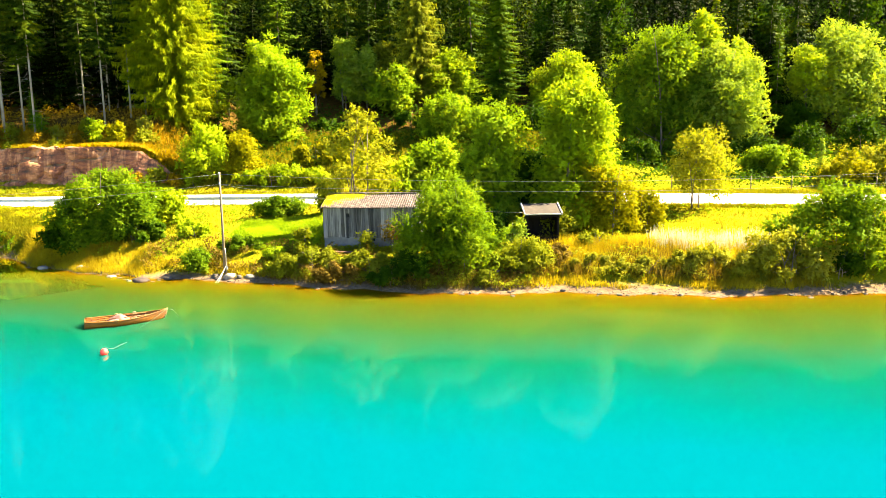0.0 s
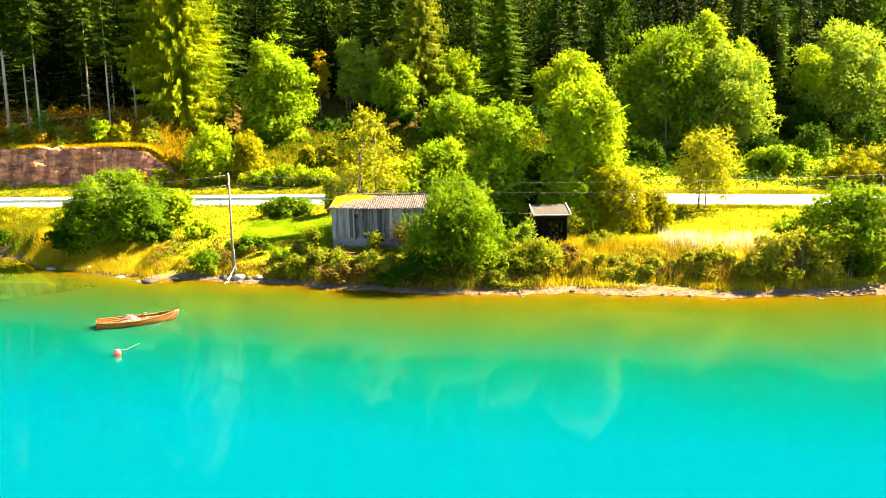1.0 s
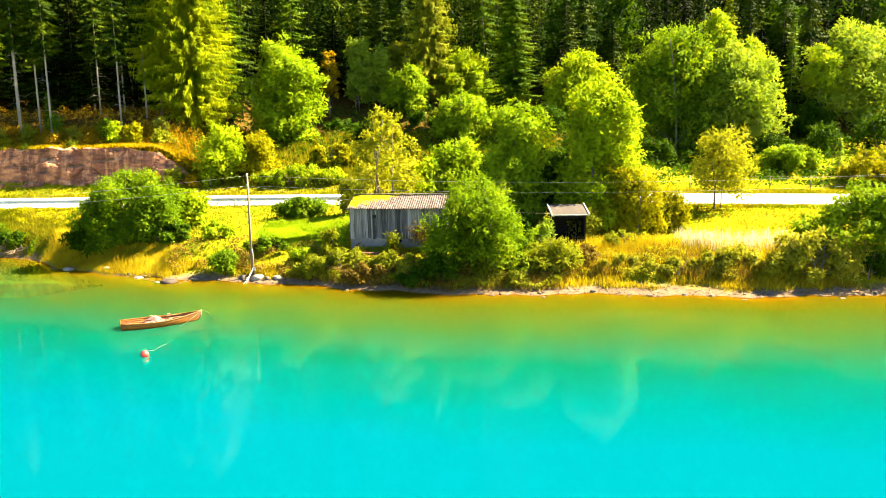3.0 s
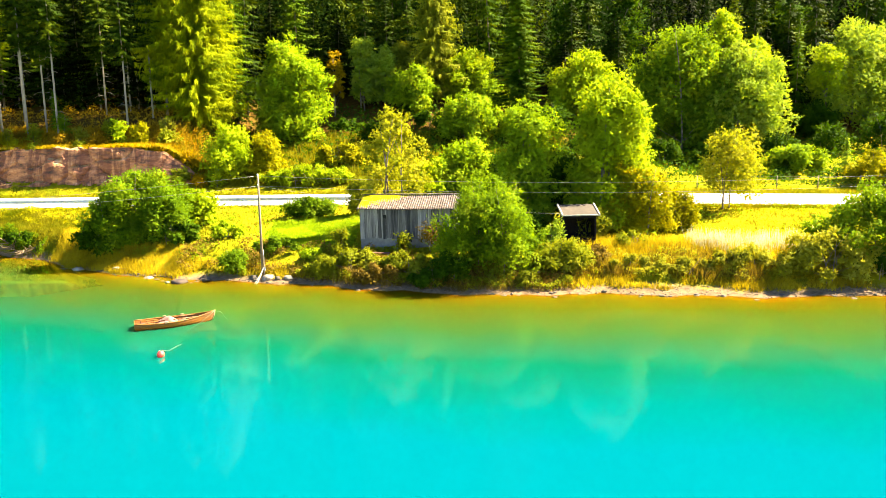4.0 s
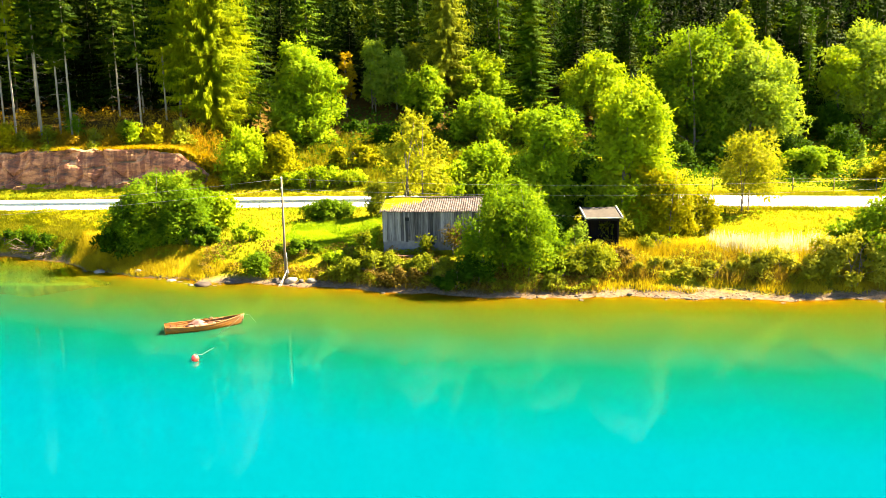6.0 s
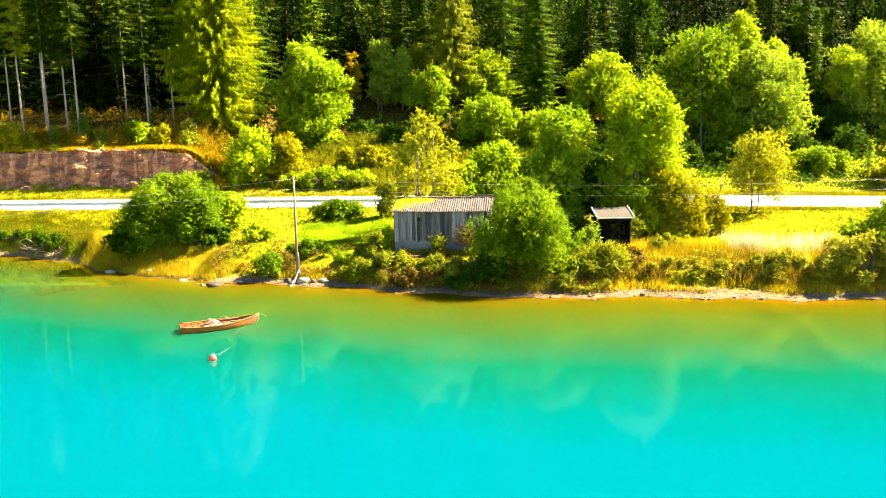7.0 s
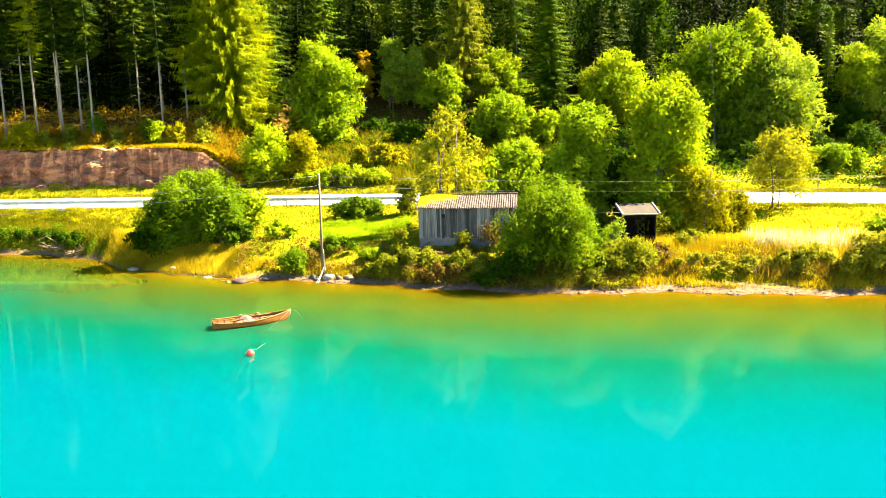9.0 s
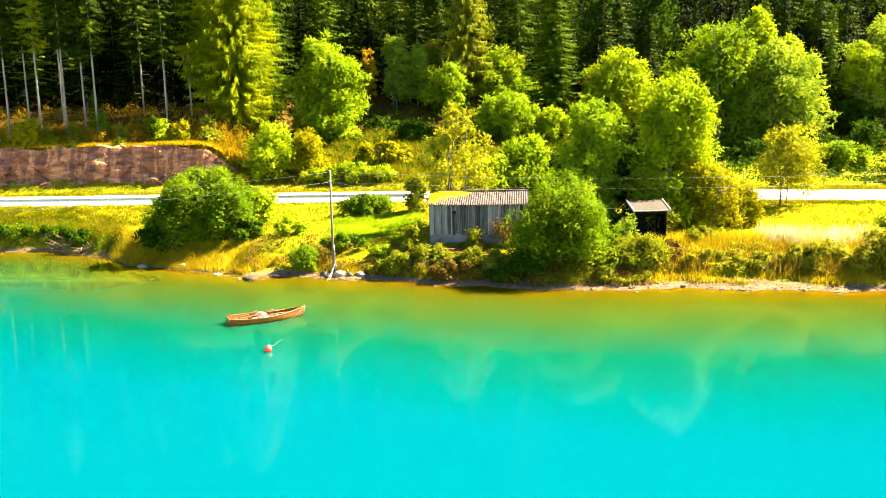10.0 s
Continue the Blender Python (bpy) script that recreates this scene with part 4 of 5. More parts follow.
rock(-13.25, 48.45, 0.8, 0.30, 9, "pale boulder at the foot of the pole", mat=PALE_ROCK)
rock(-14.3, 48.75, 0.6, 0.26, 10, "grey boulder at the foot of the pole")
rock(-11.95, 48.2, 0.6, 0.24, 11, "pale stone on the beach beside the pole", mat=PALE_ROCK)
rock(-12.6, 48.15, 0.4, 0.2, 12, "small grey stone on the beach")
rock(-50.6, 83.0, 1.5, 1.0, 13, "pale boulder on the forest edge above the cutting", mat=PALE_ROCK)
rock(-47.0, 82.2, 0.9, 0.6, 14, "mossy boulder on the forest edge above the cutting")
rng = np.random.default_rng(21)
for i in range(46):
    x = float(rng.uniform(-30, 24))
    rock(x, float(shore_y(x)) + float(rng.uniform(-0.5, 0.35)), float(rng.uniform(0.15, 0.42)), float(rng.uniform(0.06, 0.16)), 30 + i, "small stone on the narrow stony beach")


def driftwood(x, y, n, reach, seed, label):
    rng = np.random.default_rng(seed)
    runs = []
    for i in range(n):
        a = rng.uniform(-0.5, 3.6)
        ln = reach * rng.uniform(0.4, 1.0)
        e = np.array([math.cos(a) * ln, -abs(math.sin(a)) * ln * 0.5 + 0.3, rng.uniform(-0.1, 0.45) * ln])
        b = rng.normal(0, 0.15, 3)
        m1 = b * 0.5 + e * 0.5 + rng.normal(0, 0.1 * ln, 3)
        r = rng.uniform(0.02, 0.06)
        runs.append(([b, m1, e], [r, r * 0.75, r * 0.25]))
    ob = tubes("driftwood", runs, DRIFT, sides=5)
    ob.location = (x, y, gz(x, y) + 0.25)
    tagged(ob, label, "driftwood")


DRIFT = solid("bleached_wood", [(0.2, (0.05, 0.033, 0.018)), (0.8, (0.16, 0.115, 0.07))], 8.0, 0.85, 0.4, 0.01)
driftwood(-34.6, float(shore_y(-34.6)) + 0.2, 22, 2.2, 61, "tangle of bleached roots and branches on the shore")
driftwood(-37.4, float(shore_y(-37.4)) + 0.1, 9, 1.8, 62, "bleached branches washed up on the shore")
driftwood(-36.0, float(shore_y(-36.0)) + 0.5, 16, 2.6, 64, "long bleached branches piled on the shore")
driftwood(3.6, 44.8, 3, 1.3, 63, "bare fallen branch above the beach")


def scatter_stones():
    rng = np.random.default_rng(8)
    V, F = [], []
    ico = bmesh.new()
    bmesh.ops.create_icosphere(ico, subdivisions=1, radius=0.5)
    bv = np.array([v.co[:] for v in ico.verts])
    bf = [[v.index for v in q.verts] for q in ico.faces]
    ico.free()
    for i in range(1500):
        x = rng.uniform(-34, 26)
        y = float(shore_y(x)) + rng.normal(0.45, 0.45)
        s = rng.uniform(0.04, 0.12)
        o = len(V)
        V += (bv * np.array([s * rng.uniform(0.8, 1.6), s, s * 0.6]) * rng.uniform(0.8, 1.2, (len(bv), 1)) + np.array([x, y, gz(x, y) + 0.01])).tolist()
        F += [[o + q for q in t] for t in bf]
    tagged(mesh("pebbles", V, F, solid("wet_gravel", [(0.25, (0.03, 0.021, 0.014)), (0.7, (0.12, 0.09, 0.06))], 3.0, 0.8, 0.5, 0.03)), "pebbles and gravel along the waterline", "pebbles", kind="stuff")


scatter_stones()


# ---- rock cutting behind the road ----
def facets(p, seed):
    """How far an angular block of rock stands out at p: each block is a plane with its own tilt."""
    d, c = noise.voronoi(p)
    k = noise.cell_vector(c[0] * 7.13 + Vector((seed, seed, seed)))
    crack = min(1.0, (d[1] - d[0]) * 9)
    return (k.x - 0.5) * 0.8 + (k.y - 0.5) * 1.1 * (p.x - c[0].x) + (k.z - 0.2) * 0.9 * (p.z - c[0].z) - 0.25 * (1 - crack)


def cutting():
    xs = np.arange(-84, -25.0, 0.17)
    n = 32
    v, f = [], []
    for i, x in enumerate(xs):
        fade = float(smooth(-24, -37, x))
        far = float(road_y(x)) + HALF
        z0, z1 = gz(x, far + 3.6) - 0.3, gz(x, far + 7.6) + 0.10 + 0.55 * noise.noise((x * 0.28, 2, 5)) + 0.25 * noise.noise((x * 1.1, 2, 5))
        for j in range(n + 1):
            t = j / n
            y = far + 3.9 + 1.65 * t + (1.9 * max(0, t - 0.9) / 0.1)
            z = z0 + (z1 - z0) * min(1, t / 0.9)
            q = 0.8 * facets(Vector((x * 0.33 + 0.2 * z, 1.0, z * 0.55 - 0.06 * x)), 3) + 0.18 * facets(Vector((x * 0.9 + 0.3 * z, 4.0, z * 1.7 - 0.1 * x)), 8) + noise.noise((x * 4.1, z * 6.0, 2)) * 0.06
            v.append((x, y - q * 1.1 * fade * (1 - 0.5 * t) * min(1.0, t / 0.3) * (t < 0.93), z - (1 - fade) * 1.2))
        if i:
            o = (n + 1) * i
            f += [(o - n - 1 + q, o + q, o + q + 1, o - n + q) for q in range(n)]
    ob = mesh("rock_cutting", v, f, CLIFF)
    tagged(ob, "rust-brown blasted rock face with grey streaks behind the road", "rock face", kind="structure")


cutting()


# ---- bushes on the bank ----
broadleaf("bush", -24.0, 56.2, 8.6, 7.5, L_ALDER, "large dense green bush on the lake bank", 11, d=6.5, low=0.02, n=25000, size=0.165, lobes=75, lobe=0.13, trunks=5, category="bush")
broadleaf("bush", -20.9, 59.5, 3.6, 5.6, L_LIME, "light green bush on the bank", 12, low=0.05, n=6000, size=0.2, lobes=30, lobe=0.17, trunks=3, category="bush")
broadleaf("alder_bush", 0.8, 46.2, 9.0, 7.0, L_ALDER, "rounded dense green bush in front of the shed", 13, d=5.2, low=0.02, n=36000, size=0.155, lobes=80, lobe=0.14, trunks=5, category="bush", shape=0.8)
broadleaf("bush", 5.0, 45.6, 4.8, 3.2, L_OLIVE, "low olive-yellow bush at the water's edge", 14, d=3, low=0.0, n=9000, size=0.14, lobes=30, lobe=0.2, trunks=4, category="bush", ragged=0.55)
broadleaf("bush", -7.6, 47.9, 4.8, 2.2, L_OLIVE, "low olive-brown tangled bush under the shed", 15, d=2.2, low=0.02, n=9000, size=0.14, lobes=34, lobe=0.16, trunks=4, category="bush")
broadleaf("bush", -4.2, 47.0, 4.8, 2.1, L_OLIVE, "low olive tangled bush under the shed", 16, d=2.4, low=0.02, n=9000, size=0.14, lobes=34, lobe=0.17, trunks=4, category="bush")
broadleaf("bush", -15.8, 49.9, 2.4, 2.1, L_SHADE, "small dark green bush beside the pole", 17, low=0.02, n=4500, size=0.13, lobes=24, lobe=0.18, trunks=3, category="bush")
# Leaf colour darkened to stand for the shade behind the pole.
broadleaf("bush", -13.2, 51.4, 4.0, 2.5, L_SHADE, "low leafy bush behind the pole", 18, d=2, low=0.02, n=7000, size=0.14, lobes=34, lobe=0.15, trunks=4, category="bush")
broadleaf("bush", -10.6, 49.9, 2.2, 2.0, L_LIME, "low leafy bush on the grassy bank", 181, d=2, low=0.02, n=3600, size=0.14, lobes=22, lobe=0.18, trunks=3, category="bush")
broadleaf("bush", -8.7, 49.4, 1.8, 3.5, L_OLIVE, "slender yellowish shrub at the shed's corner", 19, low=0.05, n=2600, size=0.14, lobes=20, lobe=0.2, trunks=3, category="bush")
broadleaf("bush", -4.6, 49.1, 1.1, 3.2, L_OLIVE, "thin sapling against the shed wall", 191, low=0.1, n=900, size=0.14, lobes=12, lobe=0.24, trunks=2, category="bush")
broadleaf("bush", -2.9, 49.0, 2.2, 3.9, L_RUST, "thin reddish shrub against the shed wall", 192, low=0.1, n=800, size=0.12, lobes=18, lobe=0.2, trunks=4, category="bush")
broadleaf("bush", 19.9, 43.2, 7.6, 3.8, L_DRY, "leaning yellow-green bush over the beach", 20, d=3.2, low=0.02, n=10000, size=0.16, lobes=55, lobe=0.13, trunks=5, category="bush", ragged=0.5)
broadleaf("bush", 23.7, 44.9, 10.0, 6.3, L_ALDER, "large dense green bush on the bank", 22, d=7, low=0.0, n=19000, size=0.19, lobes=75, lobe=0.14, trunks=5, category="bush")
broadleaf("bush", 15.6, 44.3, 5.0, 2.5, L_DRY, "low yellowish bush on the bank", 23, d=2, low=0.02, n=6500, size=0.13, lobes=30, lobe=0.17, trunks=4, category="bush", ragged=0.5)
broadleaf("bush", 12.3, 44.6, 4.6, 1.9, L_DRY, "low brownish bush on the bank", 24, d=1.8, low=0.02, n=5500, size=0.13, lobes=28, lobe=0.17, trunks=4, category="bush", ragged=0.5)
# Dark skirts: shade at the large bush's foot, put into leaf colour.
broadleaf("bush", -26.6, 55.4, 4.4, 3.6, L_DEEP, "lower bush beside the large one on the bank, shade put into its leaf colour", 501, d=4, low=0.0, n=7500, size=0.2, lobes=32, lobe=0.16, trunks=4, category="bush")
broadleaf("bush", -21.6, 55.2, 4.6, 3.4, L_DEEP, "lower bush beside the large one on the bank, shade put into its leaf colour", 502, d=4, low=0.0, n=7500, size=0.2, lobes=32, lobe=0.16, trunks=4, category="bush")
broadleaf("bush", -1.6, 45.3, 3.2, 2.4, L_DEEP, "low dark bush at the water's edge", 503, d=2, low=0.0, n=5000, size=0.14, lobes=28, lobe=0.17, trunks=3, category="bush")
broadleaf("bush", 9.4, 45.4, 3.4, 1.9, L_DRY, "low olive bush on the bank", 504, d=2, low=0.0, n=5000, size=0.13, lobes=28, lobe=0.17, trunks=3, category="bush", ragged=0.5)
broadleaf("bush", 7.3, 46.6, 2.6, 2.4, L_RUST, "low rusty autumn bush on the bank", 505, d=2, low=0.0, n=3600, size=0.13, lobes=24, lobe=0.18, trunks=3, category="bush")
broadleaf("bush", -17.6, 55.0, 3.0, 3.2, L_LIME, "low light green bush on the bank", 506, d=2.4, low=0.0, n=4500, size=0.16, lobes=26, lobe=0.17, trunks=3, category="bush")
broadleaf("bush", -9.6, 47.8, 3.0, 1.9, L_OLIVE, "low tangled bush above the beach", 507, d=1.8, low=0.0, n=4500, size=0.13, lobes=26, lobe=0.17, trunks=3, category="bush")
broadleaf("bush", -6.2, 46.1, 3.4, 1.6, L_RUST, "low rusty bush above the beach", 508, d=1.6, low=0.0, n=4000, size=0.13, lobes=26, lobe=0.17, trunks=3, category="bush")
broadleaf("bush", -3.0, 45.0, 3.2, 1.5, L_DEEP, "low dark bush above the beach", 509, d=1.5, low=0.0, n=4000, size=0.13, lobes=26, lobe=0.17, trunks=3, category="bush")
broadleaf("bush", 2.9, 44.4, 2.4, 1.3, L_OLIVE, "low olive bush above the beach", 510, d=1.3, low=0.0, n=2600, size=0.13, lobes=20, lobe=0.18, trunks=3, category="bush")
# Shadowed right end of the beach, put into these two bushes' colour.
broadleaf("bush", 23.0, 43.5, 4.4, 2.4, L_DEEP, "low bush hanging over the beach, shade put into its leaf colour", 511, d=2.4, low=0.0, n=5000, size=0.15, lobes=28, lobe=0.17, trunks=3, category="bush")
broadleaf("bush", 28.2, 43.0, 5.4, 3.0, L_DEEP, "low bush hanging over the beach, shade put into its leaf colour", 512, d=3, low=0.0, n=6000, size=0.16, lobes=30, lobe=0.17, trunks=3, category="bush")
broadleaf("bush", -46.5, float(shore_y(-46.5)) + 0.9, 4.6, 2.0, L_DEEP, "low dark green bush on the far bank", 513, d=2.4, low=0.0, n=3600, size=0.18, lobes=24, lobe=0.18, trunks=3, category="bush")
broadleaf("bush", -42.6, float(shore_y(-42.6)) + 0.9, 4.4, 2.0, L_DEEP, "low dark green bush on the far bank", 514, d=2.4, low=0.0, n=3600, size=0.18, lobes=24, lobe=0.18, trunks=3, category="bush")
broadleaf("bush", -38.8, float(shore_y(-38.8)) + 0.9, 4.6, 2.0, L_DEEP, "low dark green bush on the far bank", 515, d=2.4, low=0.0, n=3600, size=0.18, lobes=24, lobe=0.18, trunks=3, category="bush")
broadleaf("bush", -35.2, float(shore_y(-35.2)) + 0.9, 3.8, 2.0, L_DEEP, "low dark green bush on the far bank", 516, d=2.4, low=0.0, n=3200, size=0.18, lobes=22, lobe=0.18, trunks=3, category="bush")
broadleaf("bush", -22.4, 55.4, 5.6, 6.2, L_SHADE, "dense dark green bush in the middle of the bank thicket", 517, d=4, low=0.0, n=9500, size=0.19, lobes=36, lobe=0.15, trunks=4, category="bush")
broadleaf("bush", -25.9, 55.3, 5.4, 5.9, L_SHADE, "dense dark green bush in the middle of the bank thicket", 518, d=4, low=0.0, n=9500, size=0.19, lobes=36, lobe=0.15, trunks=4, category="bush")
broadleaf("bush", -12.4, 61.5, 5.4, 4.3, L_SHADE, "dark low bushes on the meadow beside the road", 25, d=3.0, low=0.0, n=8500, size=0.17, lobes=70, lobe=0.2, trunks=5, category="bush", ragged=0.5)
broadleaf("bush", -8.6, 60.5, 2.2, 6.2, L_OLIVE, "upright dark shrub beside the shed", 26, low=0.05, n=3600, size=0.17, lobes=24, lobe=0.2, trunks=3, category="bush")

# ---- trees on the bank ----
broadleaf("alder_tree", 9.7, 54.0, 7.6, 13.5, L_LIME, "tall alder tree with sunlit yellow-green top", 31, low=0.05, n=33750, size=0.225, lobes=80, lobe=0.14, trunks=2, shape=0.7)
broadleaf("alder_tree", 4.2, 55.0, 6.0, 11.9, L_GREEN, "green alder tree on the bank", 32, low=0.05, n=24300, size=0.22, lobes=50, lobe=0.17, trunks=2)
broadleaf("alder_tree", -0.2, 58.5, 6.4, 9.4, L_GREEN, "green alder tree beside the road", 33, low=0.05, n=18900, size=0.22, lobes=40, lobe=0.17, trunks=2)
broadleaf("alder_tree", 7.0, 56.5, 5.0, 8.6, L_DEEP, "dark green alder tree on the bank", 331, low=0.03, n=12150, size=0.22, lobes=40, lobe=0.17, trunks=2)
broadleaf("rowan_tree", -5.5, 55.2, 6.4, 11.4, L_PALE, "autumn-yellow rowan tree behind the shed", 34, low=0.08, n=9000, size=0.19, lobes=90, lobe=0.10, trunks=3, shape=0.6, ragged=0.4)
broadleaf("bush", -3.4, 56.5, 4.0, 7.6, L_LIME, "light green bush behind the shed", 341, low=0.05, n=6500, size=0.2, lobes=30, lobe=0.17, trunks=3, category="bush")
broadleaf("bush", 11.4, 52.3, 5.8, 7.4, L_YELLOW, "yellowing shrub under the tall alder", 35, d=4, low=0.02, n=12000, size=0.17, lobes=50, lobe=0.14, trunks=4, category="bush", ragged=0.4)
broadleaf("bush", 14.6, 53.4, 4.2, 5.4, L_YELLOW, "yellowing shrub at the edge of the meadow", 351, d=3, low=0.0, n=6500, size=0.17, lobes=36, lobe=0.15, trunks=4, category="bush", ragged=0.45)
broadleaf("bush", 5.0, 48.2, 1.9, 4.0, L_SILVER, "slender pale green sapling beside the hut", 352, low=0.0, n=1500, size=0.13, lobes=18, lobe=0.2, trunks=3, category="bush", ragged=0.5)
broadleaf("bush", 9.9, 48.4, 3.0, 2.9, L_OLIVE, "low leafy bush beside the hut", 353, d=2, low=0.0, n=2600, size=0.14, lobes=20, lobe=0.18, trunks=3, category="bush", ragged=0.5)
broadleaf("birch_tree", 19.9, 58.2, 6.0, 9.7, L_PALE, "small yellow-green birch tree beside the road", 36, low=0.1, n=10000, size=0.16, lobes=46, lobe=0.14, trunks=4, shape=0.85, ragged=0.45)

broadleaf("alder_tree", 2.6, 60.0, 5.6, 8.0, L_DEEP, "alder tree beside the road, shade put into its leaf colour", 332, low=0.02, n=12150, size=0.22, lobes=40, lobe=0.16, trunks=2)
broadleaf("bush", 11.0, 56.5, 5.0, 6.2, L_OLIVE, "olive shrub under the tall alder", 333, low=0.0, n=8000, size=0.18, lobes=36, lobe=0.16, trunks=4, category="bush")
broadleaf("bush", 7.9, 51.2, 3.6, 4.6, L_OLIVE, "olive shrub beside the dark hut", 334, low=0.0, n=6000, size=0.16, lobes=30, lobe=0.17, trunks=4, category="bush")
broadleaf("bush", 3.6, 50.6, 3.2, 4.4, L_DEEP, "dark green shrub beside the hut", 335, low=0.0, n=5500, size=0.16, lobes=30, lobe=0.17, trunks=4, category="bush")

# ---- beyond the road ----
broadleaf("birch_tree", -24.1, 80.8, 6.6, 10.6, L_LIME, "young bright green birch tree behind the road", 41, low=0.04, n=9000, size=0.27, lobes=40, lobe=0.15, trunks=3, ragged=0.4)
broadleaf("bush", -20.3, 81.5, 5.0, 9.6, L_YELLOW, "yellow shrub on the slope behind the road", 42, low=0.02, n=6500, size=0.26, lobes=30, lobe=0.16, trunks=4, category="bush", ragged=0.4)
broadleaf("bush", -15.4, 79.0, 10.6, 5.9, L_LIME, "low row of light green bushes behind the road", 43, d=3, low=0.0, n=13000, size=0.18, lobes=110, lobe=0.16, trunks=5, category="bush")
broadleaf("bush", -12.5, 84.0, 8.0, 7.9, L_YELLOW, "yellow bush on the slope", 44, d=4, low=0.0, n=7000, size=0.26, lobes=40, lobe=0.17, trunks=4, category="bush")
broadleaf("bush", 33.8, 77.0, 7.4, 7.4, L_GREEN, "rounded light green bush behind the fence", 45, d=5, low=0.0, n=10000, size=0.24, lobes=50, lobe=0.15, trunks=4, category="bush")
broadleaf("bush", 37.8, 70.5, 5.4, 7.0, L_YELLOW, "yellow shrub beside the road", 46, low=0.02, n=6500, size=0.2, lobes=36, lobe=0.15, trunks=4, category="bush", ragged=0.4)
broadleaf("bush", 41.5, 71.0, 6.0, 7.8, L_PALE, "olive shrub beside the road", 47, low=0.02, n=6500, size=0.2, lobes=36, lobe=0.15, trunks=4, category="bush", ragged=0.4)
broadleaf("maple_tree", -19.5, 94.0, 11.0, 20.6, L_GREEN, "broad rounded green maple tree", 51, low=0.03, n=29700, size=0.32, lobes=70, lobe=0.14, trunks=2, shape=0.8)
broadleaf("birch_tree", -15.2, 102.0, 3.0, 19.6, L_ORANGE, "slender orange autumn birch tree", 52, low=0.25, n=2400, size=0.26, lobes=60, lobe=0.13, trunks=3, ragged=0.6)
broadleaf("birch_tree", -11.6, 104.0, 5.0, 21.6, L_SILVER, "tall pale olive birch tree", 53, low=0.08, n=8500, size=0.3, lobes=44, lobe=0.16, trunks=2, ragged=0.4)
broadleaf("birch_tree", -8.9, 103.5, 4.6, 20.3, L_SILVER, "tall pale olive birch tree", 54, low=0.08, n=7500, size=0.3, lobes=40, lobe=0.16, trunks=1, ragged=0.4)
broadleaf("maple_tree", -5.1, 101.0, 7.0, 17.8, L_GREEN, "rounded green maple tree at the forest edge", 55, low=0.02, n=14850, size=0.32, lobes=40, lobe=0.17)
broadleaf("birch_tree", -6.6, 107.0, 4.2, 21.6, L_OLIVE, "tall pale birch tree at the forest edge", 56, low=0.1, n=6000, size=0.3, lobes=34, lobe=0.17, ragged=0.4)
broadleaf("alder_tree", 1.6, 90.5, 8.6, 13.7, L_GREEN, "rounded green alder tree behind the road", 57, low=0.0, n=17550, size=0.3, lobes=50, lobe=0.15, trunks=2)
broadleaf("alder_tree", 7.0, 89.0, 5.2, 11.5, L_LIME, "light green alder tree behind the road", 571, low=0.0, n=9450, size=0.3, lobes=34, lobe=0.16, trunks=2)
broadleaf("maple_tree", 2.0, 106.0, 9.2, 20.3, L_LIME, "light green maple tree at the forest edge", 58, low=0.05, n=14850, size=0.32, lobes=44, lobe=0.16)
broadleaf("maple_tree", 16.4, 99.0, 11.0, 19.2, L_LIME, "broad light green maple tree", 59, low=0.02, n=21600, size=0.32, lobes=56, lobe=0.15)
broadleaf("willow_tree", 26.8, 92.0, 17.0, 22.0, L_ALDER, "huge spreading green willow tree behind the road", 60, d=12, low=0.02, n=35100, size=0.33, lobes=85, lobe=0.13, trunks=3, shape=0.8)
broadleaf("willow_tree", 33.8, 90.5, 12.0, 19.2, L_SILVER, "huge silvery green willow tree behind the road", 61, low=0.04, n=27000, size=0.32, lobes=60, lobe=0.15, trunks=2, shape=0.8)
broadleaf("willow_tree", 32.6, 94.5, 6.0, 23.0, L_LIME, "tall light green willow tree", 62, low=0.2, n=11475, size=0.32, lobes=34, lobe=0.18)
broadleaf("maple_tree", 38.4, 98.5, 6.4, 20.2, L_LIME, "light green maple tree behind the willow", 63, low=0.1, n=9450, size=0.32, lobes=34, lobe=0.17, ragged=0.4)
broadleaf("alder_tree", 45.0, 94.0, 6.2, 18.6, L_LIME, "rounded light green alder tree", 64, low=0.4, n=7000, size=0.3, lobes=34, lobe=0.17)
broadleaf("willow_tree", 50.5, 97.0, 15.5, 22.6, L_SILVER, "broad olive-green willow tree", 65, low=0.05, n=27000, size=0.32, lobes=66, lobe=0.14, trunks=2)
broadleaf("willow_tree", 63.5, 99.0, 14.0, 22.8, L_SILVER, "broad olive-green willow tree", 66, low=0.06, n=20250, size=0.34, lobes=60, lobe=0.14, trunks=2)
broadleaf("birch_tree", -35.9, 82.6, 2.0, 11.2, L_LIME, "green sapling on top of the rock cutting", 71, low=0.05, n=1300, size=0.24, lobes=16, lobe=0.22, ragged=0.45)
broadleaf("birch_tree", -33.7, 82.8, 2.6, 10.8, L_YELLOW, "yellow sapling on top of the rock cutting", 72, low=0.02, n=1800, size=0.24, lobes=18, lobe=0.22, ragged=0.45)
broadleaf("bush", -30.6, 82.6, 2.6, 9.8, L_OLIVE, "thin shrub on top of the rock cutting", 73, low=0.02, n=1400, size=0.24, lobes=16, lobe=0.22, category="bush", ragged=0.45)
broadleaf("bush", -49.5, 82.0, 4.0, 11.6, L_YELLOW, "yellow-brown shrub under the spruces", 74, low=0.02, n=2600, size=0.24, lobes=24, lobe=0.2, category="bush", ragged=0.45)

